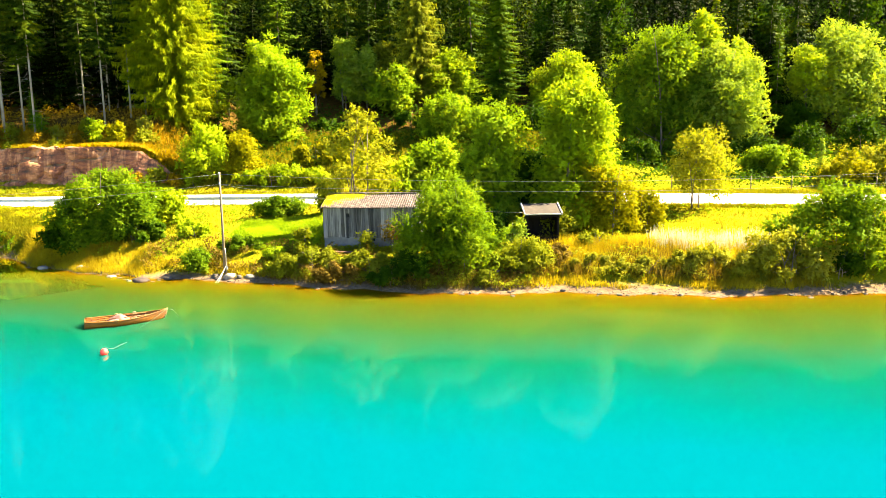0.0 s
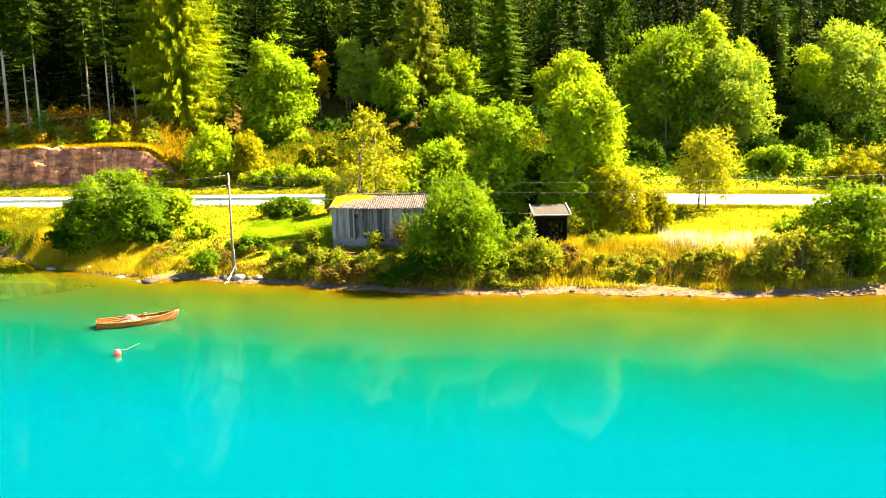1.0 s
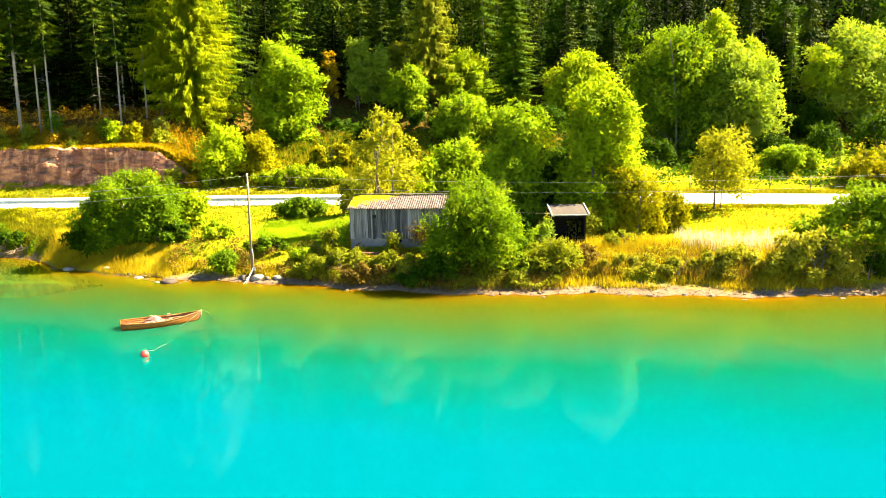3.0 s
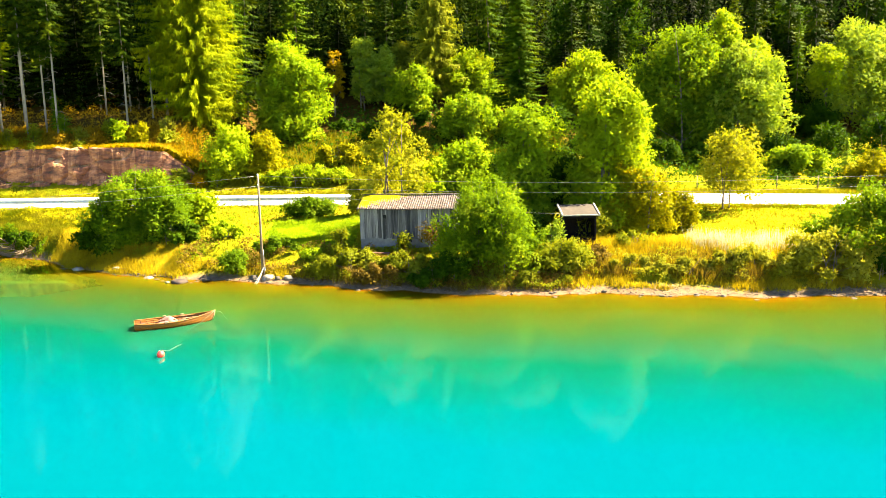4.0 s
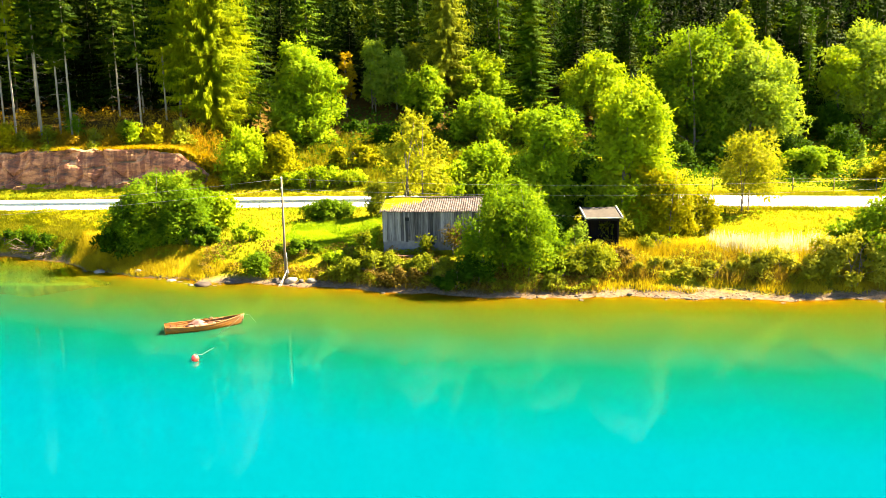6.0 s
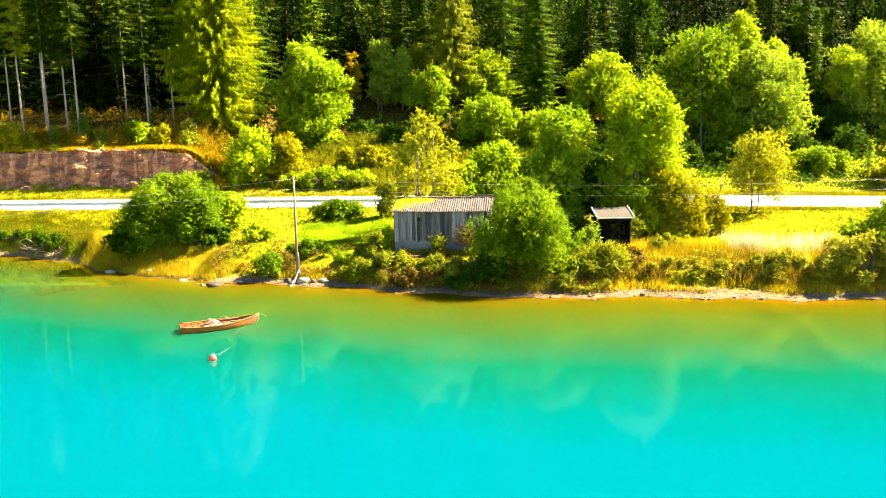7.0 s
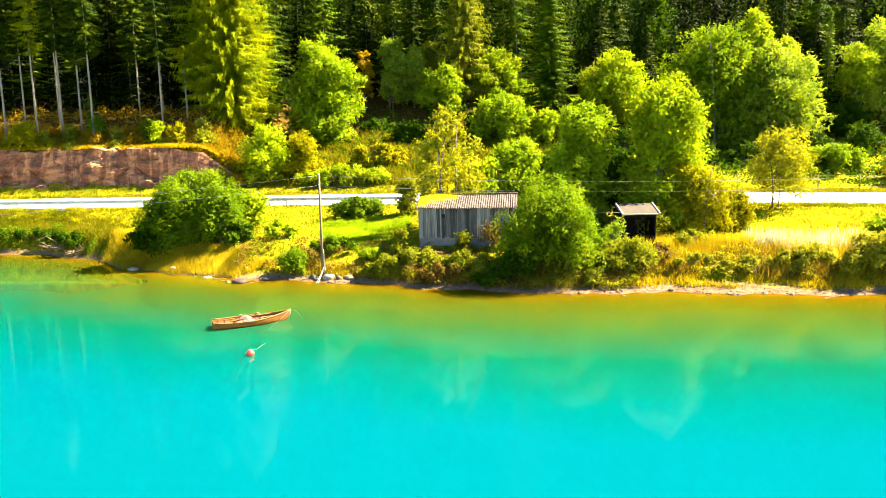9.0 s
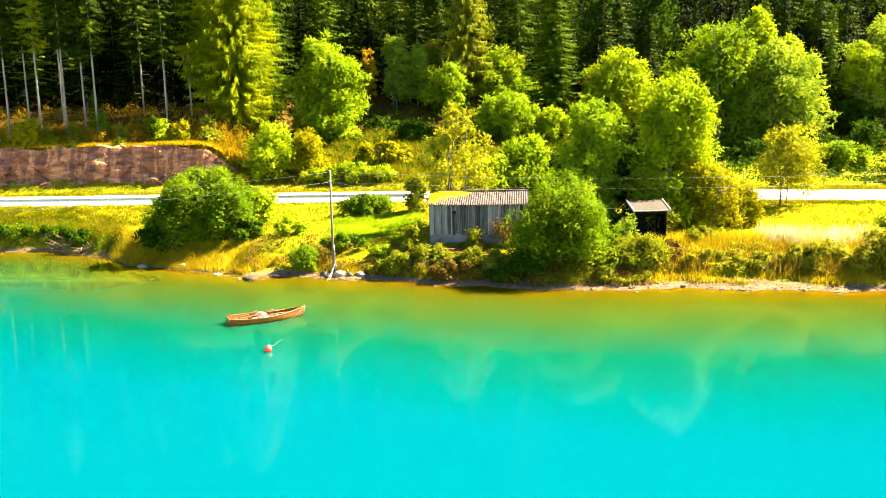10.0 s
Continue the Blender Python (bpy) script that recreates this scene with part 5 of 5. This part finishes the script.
# Shade under the trees, put into the leaf colour of these bushes.
broadleaf("bush", 22, 84, 7, 8.2, L_DEEP, "bush under the trees behind the road, shade put into its leaf colour", 400, d=4.0, low=0.0, n=2400, size=0.28, lobes=34, lobe=0.17, trunks=3, category="bush")
broadleaf("bush", 28, 83, 8, 7.4, L_DEEP, "bush under the trees behind the road, shade put into its leaf colour", 401, d=4.0, low=0.0, n=2400, size=0.28, lobes=34, lobe=0.17, trunks=3, category="bush")
broadleaf("bush", 35.5, 85.5, 7, 8.4, L_DEEP, "bush under the trees behind the road, shade put into its leaf colour", 402, d=4.0, low=0.0, n=2400, size=0.28, lobes=34, lobe=0.17, trunks=3, category="bush")
broadleaf("bush", 41.5, 86, 7, 9.6, L_DEEP, "bush under the trees behind the road, shade put into its leaf colour", 403, d=4.0, low=0.0, n=2400, size=0.28, lobes=34, lobe=0.17, trunks=3, category="bush")
broadleaf("bush", 48, 87, 8, 10.6, L_DEEP, "bush under the trees behind the road, shade put into its leaf colour", 404, d=4.0, low=0.0, n=2400, size=0.28, lobes=34, lobe=0.17, trunks=3, category="bush")
broadleaf("bush", 56, 87, 8, 10.4, L_DEEP, "bush under the trees behind the road, shade put into its leaf colour", 405, d=4.0, low=0.0, n=2400, size=0.28, lobes=34, lobe=0.17, trunks=3, category="bush")
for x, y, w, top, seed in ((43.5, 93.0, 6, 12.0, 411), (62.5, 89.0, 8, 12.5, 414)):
    broadleaf("bush", x, y, w, top, L_DEEP, "tall bush under the willows, shade put into its leaf colour", seed, d=4.5, low=0.0, n=7000, size=0.28, lobes=40, lobe=0.17, trunks=3, category="bush")
broadleaf("bush", 15, 86, 7, 9.2, L_DEEP, "bush under the trees behind the road, shade put into its leaf colour", 406, d=4.0, low=0.0, n=2400, size=0.28, lobes=34, lobe=0.17, trunks=3, category="bush")
broadleaf("bush", -9.5, 92, 6, 10.5, L_DEEP, "bush under the trees behind the road, shade put into its leaf colour", 407, d=4.0, low=0.0, n=2400, size=0.28, lobes=34, lobe=0.17, trunks=3, category="bush")
broadleaf("bush", -3, 96, 6, 11.5, L_DEEP, "bush under the trees behind the road, shade put into its leaf colour", 408, d=4.0, low=0.0, n=2400, size=0.28, lobes=34, lobe=0.17, trunks=3, category="bush")
broadleaf("bush", 12, 93, 6, 12.5, L_DEEP, "bush under the trees behind the road, shade put into its leaf colour", 409, d=4.0, low=0.0, n=2400, size=0.28, lobes=34, lobe=0.17, trunks=3, category="bush")

broadleaf("bush", -47.2, 82.2, 2.2, gz(-47.2, 82.2) + 1.6, L_YELLOW, "thin yellowing shrub on the lip of the rock cutting", 520, low=0.0, n=900, size=0.22, lobes=14, lobe=0.2, trunks=3, category="bush", ragged=0.5)
broadleaf("bush", -44.6, 81.6, 1.6, gz(-44.6, 81.6) + 1.2, L_OLIVE, "thin olive shrub on the lip of the rock cutting", 521, low=0.0, n=900, size=0.22, lobes=14, lobe=0.2, trunks=3, category="bush", ragged=0.5)
broadleaf("bush", -42.2, 82.4, 2.0, gz(-42.2, 82.4) + 1.9, L_BROWN, "thin rusty shrub on the lip of the rock cutting", 522, low=0.0, n=900, size=0.22, lobes=14, lobe=0.2, trunks=3, category="bush", ragged=0.5)
broadleaf("bush", -39.9, 81.8, 1.7, gz(-39.9, 81.8) + 1.3, L_OLIVE, "thin olive shrub on the lip of the rock cutting", 523, low=0.0, n=900, size=0.22, lobes=14, lobe=0.2, trunks=3, category="bush", ragged=0.5)
broadleaf("bush", -38.2, 82.6, 2.2, gz(-38.2, 82.6) + 1.7, L_BROWN, "thin rusty shrub on the lip of the rock cutting", 524, low=0.0, n=900, size=0.22, lobes=14, lobe=0.2, trunks=3, category="bush", ragged=0.5)
broadleaf("bush", -28.2, 80.6, 2.4, gz(-28.2, 80.6) + 1.6, L_ORANGE, "thin orange shrub on the lip of the rock cutting", 525, low=0.0, n=900, size=0.22, lobes=14, lobe=0.2, trunks=3, category="bush", ragged=0.5)
broadleaf("bush", -31.8, 80.8, 2.0, gz(-31.8, 80.8) + 1.1, L_ORANGE, "thin orange shrub on the lip of the rock cutting", 526, low=0.0, n=900, size=0.22, lobes=14, lobe=0.2, trunks=3, category="bush", ragged=0.5)
broadleaf("bush", -52.5, 82.4, 2.6, gz(-52.5, 82.4) + 2.2, L_OLIVE, "thin olive shrub on the lip of the rock cutting", 527, low=0.0, n=900, size=0.22, lobes=14, lobe=0.2, trunks=3, category="bush", ragged=0.5)

broadleaf("maple_tree", 5.2, 102.0, 6.4, 15.5, L_GREEN, "green maple tree beside the tall spruce", 581, low=0.0, n=9450, size=0.32, lobes=36, lobe=0.17)
broadleaf("bush", -13.5, 96.5, 5.0, 10.6, L_DEEP, "bush under the trees behind the road, shade put into its leaf colour", 410, d=4, low=0.0, n=2400, size=0.28, lobes=34, lobe=0.17, trunks=3, category="bush")

for x, y, w, top, mat, seed in ((17.0, 110.0, 9.0, 28.5, L_DEEP, 590), (24.5, 112.0, 10.0, 29.5, L_DEEP, 591), (47.0, 110.0, 9.0, 27.0, L_DEEP, 592), (60.0, 110.0, 11.0, 28.5, L_DEEP, 593)):
    broadleaf("maple_tree", x, y, w, top, mat, "tall green maple tree among the forest spruces", seed, low=0.1, n=6075, size=0.4, lobes=40, lobe=0.15)

for x, y, w, h, mat, seed in ((-28.6, 79.1, 2.8, 1.9, L_OLIVE, 630), (-26.7, 78.9, 2.4, 1.5, L_ORANGE, 631), (-30.6, 78.9, 2.2, 1.2, L_BROWN, 632), (-25.0, 79.3, 2.8, 2.0, L_LIME, 633), (-32.4, 78.9, 1.8, 0.9, L_OLIVE, 634)):
    broadleaf("bush", x, y, w, gz(x, y) + h, mat, "thin shrub at the broken end of the rock cutting", seed, low=0.0, n=1300, size=0.2, lobes=18, lobe=0.18, trunks=3, category="bush", ragged=0.5)
for x, y, w, h, mat, seed in ((-51.0, 84.6, 2.6, 2.6, L_OLIVE, 610), (-48.4, 83.9, 2.2, 2.2, L_DRY, 611), (-45.8, 84.4, 2.8, 2.4, L_OLIVE, 612), (-42.9, 85.2, 2.4, 2.8, L_SHADE, 613), (-40.6, 84.0, 2.0, 1.9, L_DRY, 614), (-37.6, 84.8, 2.4, 2.3, L_OLIVE, 615), (-31.4, 84.2, 2.2, 2.6, L_DRY, 616)):
    broadleaf("bush", x, y, w, gz(x, y) + h, mat, "thin undergrowth shrub on the forest edge", seed, low=0.0, n=900, size=0.2, lobes=16, lobe=0.18, trunks=3, category="bush", ragged=0.55)
for x, y, h, seed in ((-36.6, 82.7, 3.3, 620), (-44.0, 86.0, 4.5, 621)):
    conifer("spruce_tree", x, y, gz(x, y) + h, 0.9 + 0.1 * h, 0.1, L_SPRUCE, "young green spruce above the rock cutting", seed, wide=0.7, whorl=0.3)

# ---- conifers ----
conifer("spruce_tree", 8.1, 97.0, 30.0, 4.1, 1.0, L_SPRUCE, "tall dark green spruce tree with a pointed top", 81, whorl=0.5, power=0.75, dense=1.9, wide=1.2)
conifer("spruce_tree", 36.3, 72.5, 7.9, 1.1, 0.1, L_SILVER, "young pale spruce behind the wire fence", 87, wide=0.6, whorl=0.3)
conifer("spruce_tree", 41.9, 95.5, 22.4, 2.2, 1.0, L_SPRUCE, "small pointed dark spruce tree", 82)
conifer("larch_tree", -29.2, 89.5, 32.5, 5.6, 0.5, L_LARCH, "tall yellow-green larch tree lit by the sun", 83, whorl=0.40, droop=0.5, dense=2.8, step=0.11, wide=0.7, power=0.4, jitter=1.8, fringe=2.3)
conifer("larch_tree", -32.6, 88.6, 31.0, 3.6, 3.5, L_LARCH, "yellow-green larch tree beside the larger one", 86, whorl=0.45, droop=0.5, dense=2.2, step=0.13, wide=0.75, power=0.45, jitter=1.6, fringe=2.0)
conifer("spruce_tree", -26.6, 96.0, 34.0, 3.6, 1.0, L_SPRUCE, "dark green spruce tree beside the larch", 84, whorl=0.6, dense=1.3)
conifer("larch_tree", -2.2, 105.5, 31.0, 5.2, 1.0, L_OLIVE, "tall yellowish larch tree in the forest", 85, dense=1.9, jitter=1.5, droop=0.45, power=0.6, fringe=2.0)
for i, (x, y, top, st) in enumerate(((-34.0, 86.0, 29, 8.0), (-36.0, 83.7, 28, 7.4), (-32.9, 87.5, 28, 8.2), (-43.4, 83.2, 30, 9.2), (-45.0, 84.0, 29, 7.5), (-46.8, 83.4, 30, 9.6), (-47.8, 85.0, 29, 9.0),
                                    (-49.9, 84.0, 30, 9.4), (-51.4, 84.6, 28, 8.6), (-53.0, 83.4, 30, 9.2), (-56.0, 85.0, 30, 9.0), (-40.2, 88.5, 29, 6.5), (-38.2, 90.5, 28, 5.5))):
    conifer("spruce_tree", x, y + 1.8, top, 2.6, st, L_LARCH if i == 7 else L_NEEDLE, "tall spruce with a bare pale trunk below its crown", 100 + i, BARK_PALE, 14, "spruces on the rock cutting", dense=1.3, power=0.6, jitter=0.6)

# Forest shade behind the bare trunks comes from the near-black needle colour.
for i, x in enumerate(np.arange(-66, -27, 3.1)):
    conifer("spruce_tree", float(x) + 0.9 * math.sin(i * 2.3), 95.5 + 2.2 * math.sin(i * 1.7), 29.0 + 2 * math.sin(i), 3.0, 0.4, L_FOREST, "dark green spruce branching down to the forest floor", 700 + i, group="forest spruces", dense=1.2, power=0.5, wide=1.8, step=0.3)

# Prototypes differ in how much shade or sun their needle colour holds.
protos = []
for i in range(5):
    root = tagged(new("spruce_tree"), "dark green spruce tree in the dense forest", "tree", "forest spruces")
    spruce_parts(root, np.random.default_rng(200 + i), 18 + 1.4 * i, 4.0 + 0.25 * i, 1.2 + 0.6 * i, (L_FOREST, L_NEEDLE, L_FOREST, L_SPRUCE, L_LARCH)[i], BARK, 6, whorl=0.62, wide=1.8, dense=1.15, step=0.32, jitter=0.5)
    protos.append(root)
rng = np.random.default_rng(77)
spots = []
tries = 0
while len(spots) < 100 and tries < 9000:
    tries += 1
    x, y = rng.uniform(-78, 74), 95 + 19 * rng.uniform(0, 1) ** 1.2
    if x < -30:
        y -= 2
    if x > 10 and y < 101:
        continue
    if -24 < x < 12 and y < 107:
        continue
    if all((x - a) ** 2 + (y - b) ** 2 > 2.4 ** 2 for a, b in spots):
        spots.append((x, y))
for i, (x, y) in enumerate(spots):
    m = pose(x, y, gz(x, y) - 0.2, rng.uniform(-2.5, 2.5), rng.uniform(-2.5, 2.5), rng.uniform(0, 360)) @ Matrix.Diagonal((*[rng.uniform(0.85, 1.1)] * 2, rng.uniform(0.6, 1.2), 1))
    p = protos[int(rng.choice(5, p=(0.1, 0.38, 0.17, 0.33, 0.02) if -22 < x < 12 else (0.40, 0.33, 0.25, 0.02, 0.0) if x > 0 else (0.35, 0.3, 0.25, 0.1, 0.0)))]
    if i < 5:
        protos[i].matrix_world = m
    else:
        copy_thing(p, m)


def far_woods():
    rng = np.random.default_rng(91)
    green, dark = [], []
    for i in range(330):
        y = 113 + 34 * rng.uniform(0, 1) ** 1.3
        x = rng.uniform(-0.68, 0.62) * y
        z, h, R = gz(x, y), rng.uniform(16, 25), rng.uniform(2.6, 3.8)
        n = 520
        tier = np.floor(rng.uniform(0, 1, n) ** 1.25 * 26) / 26
        a = np.floor(rng.uniform(0, 9, n)) * 0.698 + tier * 57 + rng.normal(0, 0.16, n)
        q = rng.uniform(0.15, 1.1, n)
        r = R * (1 - tier) ** 0.8 * q + 0.1
        out = np.stack([np.cos(a), np.sin(a), np.zeros(n)], 1)
        c = out * r[:, None] + np.stack([np.full(n, x), np.full(n, y), z + 0.8 + (h - 0.8) * tier - 0.35 * r + rng.normal(0, 0.1, n)], 1)
        hang = rng.uniform(0.1, 1.0, (n, 1))
        (green if x < 14 else dark).append(leaves(c, unit(out * hang + rng.normal(0, 0.3, (n, 3)) + np.array([0, 0, 0.8])), out * (1.1 - hang) - np.array([0, 0, 1.0]) * hang + rng.normal(0, 0.3, (n, 3)), rng.uniform(0.5, 0.95, n), rng.uniform(0.22, 0.42, n)))
    # Darker needle colour right of x = 14 stands for the forest's shade.
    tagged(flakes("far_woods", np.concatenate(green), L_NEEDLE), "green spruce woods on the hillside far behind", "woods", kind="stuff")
    tagged(flakes("far_woods", np.concatenate(dark), L_FOREST), "spruce woods on the hillside far behind, shade put into the needle colour", "woods", kind="stuff")


far_woods()


# ---- grasses and undergrowth ----
def blades(name, area, n, h, w, mat, seed, label, category, lean=0.25, keep=None, per=4, spread=0.12, on=None):
    rng = np.random.default_rng(seed)
    x0, x1, f0, f1 = area
    x = rng.uniform(x0, x1, n)
    lo, hi = f0(x), f1(x)
    y = lo + (hi - lo) * rng.uniform(0, 1, n)
    ok = (land(x, y) > 0.03) & (y > lo) & (hi > lo)
    if keep is not None:
        ok &= keep(x, y)
    x, y = np.repeat(x[ok], per), np.repeat(y[ok], per)
    x, y = x + rng.normal(0, spread, len(x)), y + rng.normal(0, spread, len(x))
    z = (on or land)(x, y) - 0.03
    m = len(x)
    hh = h * rng.uniform(0.5, 1.3, m)
    a = rng.uniform(0, 6.283, m)
    d = np.stack([np.cos(a), np.sin(a), np.zeros(m)], 1)
    le = rng.uniform(0, lean * 2, m) * hh
    b = rng.uniform(0, 6.283, m)
    base = np.stack([x, y, z], 1)
    off = np.stack([np.cos(b) * le, np.sin(b) * le, hh], 1)
    ww = w * rng.uniform(0.6, 1.4, m)[:, None]
    v = np.stack([base - d * ww / 2, base + off, base + d * ww / 2], axis=1)
    return tagged(flakes(name, v, mat), label, category, kind="stuff")


def patchy(s, th):
    def k(x, y):
        return (np.sin(x * s + 1.7 * np.sin(y * s * 1.3)) * np.sin(y * s * 1.7 + x * 0.4 * s) + 0.3 * np.sin(x * s * 3.1 + y * 2)) > th
    return k


near_edge = lambda x: road_y(x) - HALF - 0.5
shore = lambda o: (lambda x: shore_y(x) + o)
blades("grass", (-62, 48, shore(0.8), near_edge), 29000, 0.2, 0.055, L_GRASS, 301, "yellow-green meadow grass on the lake bank", "grass", 0.35, lambda x, y: ~((x > -11) & (x < 4.4) & (y - shore_y(x) < 4.2)) & ~((x > -15.5) & (x < -8.3) & (y > 51.8) & (y < 59.5)))
blades("grass", (-15, -8.3, lambda x: x * 0 + 51.5, lambda x: x * 0 + 60.5), 11000, 0.2, 0.05, L_GREEN, 310, "short bright green grass beside the shed", "grass", 0.4)
blades("grass", (-70, 60, lambda x: road_y(x) + HALF + 0.4, lambda x: road_y(x) + HALF + 5.5 - 1.8 * smooth(2, 10, x)), 12000, 0.26, 0.06, L_GRASS, 302, "yellow grass verge behind the road", "grass", 0.35)
blades("grass", (-30, 12, lambda x: road_y(x) + HALF + 5, lambda x: road_y(x) + HALF + 22), 9000, 0.7, 0.14, L_GRASS, 303, "tall yellow grass on the slope behind the road", "grass", 0.35)
blades("grass", (10, 50, lambda x: road_y(x) - HALF - 1.6, lambda x: road_y(x) - HALF - 0.2), 3600, 0.28, 0.06, L_GRASS, 320, "tall yellow grass along the edge of the road", "grass", 0.35)
blades("grass", (-62, -31, shore(0.1), shore(5.0)), 7000, 0.3, 0.06, L_GRASS, 326, "yellow grass on the far bank", "grass", 0.4)
blades("reeds", (-31.5, -19.5, shore(0.1), shore(3.4)), 5600, 0.42, 0.034, L_REED, 304, "golden dry reeds at the water's edge", "reeds", 0.32)
blades("grass", (-24, 22, shore(0.9), shore(2.2)), 5200, 0.34, 0.05, L_REED, 305, "golden shore grass above the beach", "grass", 0.35, lambda x, y: patchy(0.9, -0.2)(x, y) & ((x < -11) | (x > 4.6)))
blades("reeds", (6.5, 24, shore(2.4), shore(6.8)), 4200, 0.72, 0.034, L_REED, 306, "golden brown reeds and tall weeds on the bank", "reeds", 0.42)
blades("reeds", (5.5, 18, shore(1.8), shore(4.6)), 1500, 0.8, 0.05, L_RUST, 329, "rust-brown withered stems on the bank", "reeds", 0.5, patchy(0.7, 0.0))
blades("seed_plumes", (13.6, 22.0, shore(4.8), shore(7.2)), 520, 1.1, 0.05, L_PLUME, 307, "white fluffy seed heads of tall fireweed", "weeds", 0.2, patchy(1.3, -0.35))
blades("dry_bracken", (-62, -28, lambda x: road_y(x) + HALF + 6.2, lambda x: road_y(x) + HALF + 11), 4200, 0.6, 0.16, L_BROWN, 308, "rusty dry bracken on top of the rock cutting", "bracken", 0.5)
blades("dry_bracken", (-62, -24, lambda x: road_y(x) + HALF + 6.0, lambda x: road_y(x) + HALF + 8.4), 4500, 0.5, 0.09, L_ORANGE, 309, "orange autumn undergrowth along the rock cutting", "bracken", 0.5)


def ground_leaves(name, area, n, size, h, mat, seed, label, keep=None):
    rng = np.random.default_rng(seed)
    x0, x1, f0, f1 = area
    x = rng.uniform(x0, x1, n)
    lo, hi = f0(x), f1(x)
    y = lo + (hi - lo) * rng.uniform(0, 1, n)
    hump = 0.5 + 0.5 * np.sin(x * 1.9 + 2 * np.sin(y * 1.1)) * np.sin(y * 2.1 + x * 0.7)
    ok = (hi > lo) & (hump > 0.35)
    if keep is not None:
        ok &= keep(x, y)
    x, y, hump = x[ok], y[ok], hump[ok]
    m = len(x)
    z = land(x, y) + h * hump * np.sqrt(rng.uniform(0, 1, m))
    nrm = unit(rng.normal(0, 0.6, (m, 3)) + np.array([0, 0, 0.7]))
    s = size * rng.uniform(0.6, 1.4, m)
    v = leaves(np.stack([x, y, z], 1), nrm, rng.normal(size=(m, 3)), s, s * 0.65)
    return tagged(flakes(name, v, mat), label, "undergrowth", kind="stuff")


lip = lambda x, y: land(x, road_y(x) + HALF + 7.6) + 0.05
blades("grass", (-64, -27, lambda x: road_y(x) + HALF + 5.35, lambda x: road_y(x) + HALF + 7.4), 4200, 0.3, 0.06, L_REED, 316, "golden grass along the lip of the rock cutting", "grass", 0.6, patchy(0.5, 0.15), on=lip)
blades("dry_bracken", (-64, -25, lambda x: road_y(x) + HALF + 5.4, lambda x: road_y(x) + HALF + 7.6), 5000, 0.4, 0.08, L_ORANGE, 323, "orange autumn bracken over the edge of the rock cutting", "bracken", 0.7, patchy(0.6, -0.25), on=lip)
ground_leaves("weeds", (-60, 46, shore(1.6), near_edge), 52000, 0.14, 0.7, L_GREEN, 311, "leafy green weeds on the bank", lambda x, y: patchy(0.55, 0.0)(x, y) & (x > -29))
ground_leaves("weeds", (-62, -28, shore(3.4), near_edge), 14000, 0.14, 0.3, L_YELLOW, 330, "low yellow autumn weeds on the grassy bank")
ground_leaves("weeds", (-20, 5, shore(0.9), shore(4.0)), 17000, 0.13, 1.0, L_RUST, 312, "low brown tangled weeds above the beach", patchy(0.8, -0.3))
ground_leaves("weeds", (5, 26, shore(1.7), shore(4.2)), 13000, 0.13, 1.0, L_DRY, 324, "low dry tangled weeds above the beach", patchy(0.8, -0.3))
ground_leaves("weeds", (-62, -33, shore(0.4), shore(1.6)), 9000, 0.15, 0.7, L_SHADE, 313, "low green weeds on the bank")
ground_leaves("undergrowth", (-65, -26, lambda x: road_y(x) + HALF + 7, lambda x: road_y(x) + HALF + 15), 26000, 0.14, 1.5, L_BROWN, 314, "brown and green forest undergrowth")
# Undergrowth coloured dark to stand for the shade below the trees.
ground_leaves("undergrowth", (7, 64, lambda x: road_y(x) + HALF + 4.0, lambda x: road_y(x) + HALF + 13), 11000, 0.22, 0.9, L_DEEP, 317, "undergrowth under the trees behind the fence, coloured dark as in shade")
ground_leaves("undergrowth", (-28, 70, lambda x: road_y(x) + HALF + 8, lambda x: road_y(x) + HALF + 30), 24000, 0.32, 1.4, L_DEEP, 315, "undergrowth on the slope, coloured dark as in shade")
ground_leaves("seed_plumes", (13.8, 21.8, shore(4.7), shore(7.2)), 4000, 0.09, 1.1, L_PLUME, 321, "white fluffy seed heads of tall fireweed", patchy(1.3, -0.35))
ground_leaves("undergrowth", (-64, -24, lambda x: road_y(x) + HALF + 5.9, lambda x: road_y(x) + HALF + 9.5), 26000, 0.15, 0.5, L_ORANGE, 322, "orange autumn undergrowth on top of the rock cutting")
ground_leaves("weeds", (-8.2, -1.0, lambda x: x * 0 + 48.7, lambda x: x * -0.12 + 49.25), 3600, 0.13, 0.55, L_OLIVE, 325, "low olive weeds along the foot of the shed")
ground_leaves("weeds", (-11.5, 5.5, shore(0.6), shore(3.2)), 15000, 0.13, 0.75, L_OLIVE, 327, "tangled olive weeds between the bushes and the beach")
blades("dry_stems", (-11.5, 5.5, shore(0.5), shore(2.6)), 900, 0.7, 0.03, L_RUST, 328, "dry brown stems leaning over the beach", "weeds", 0.6)
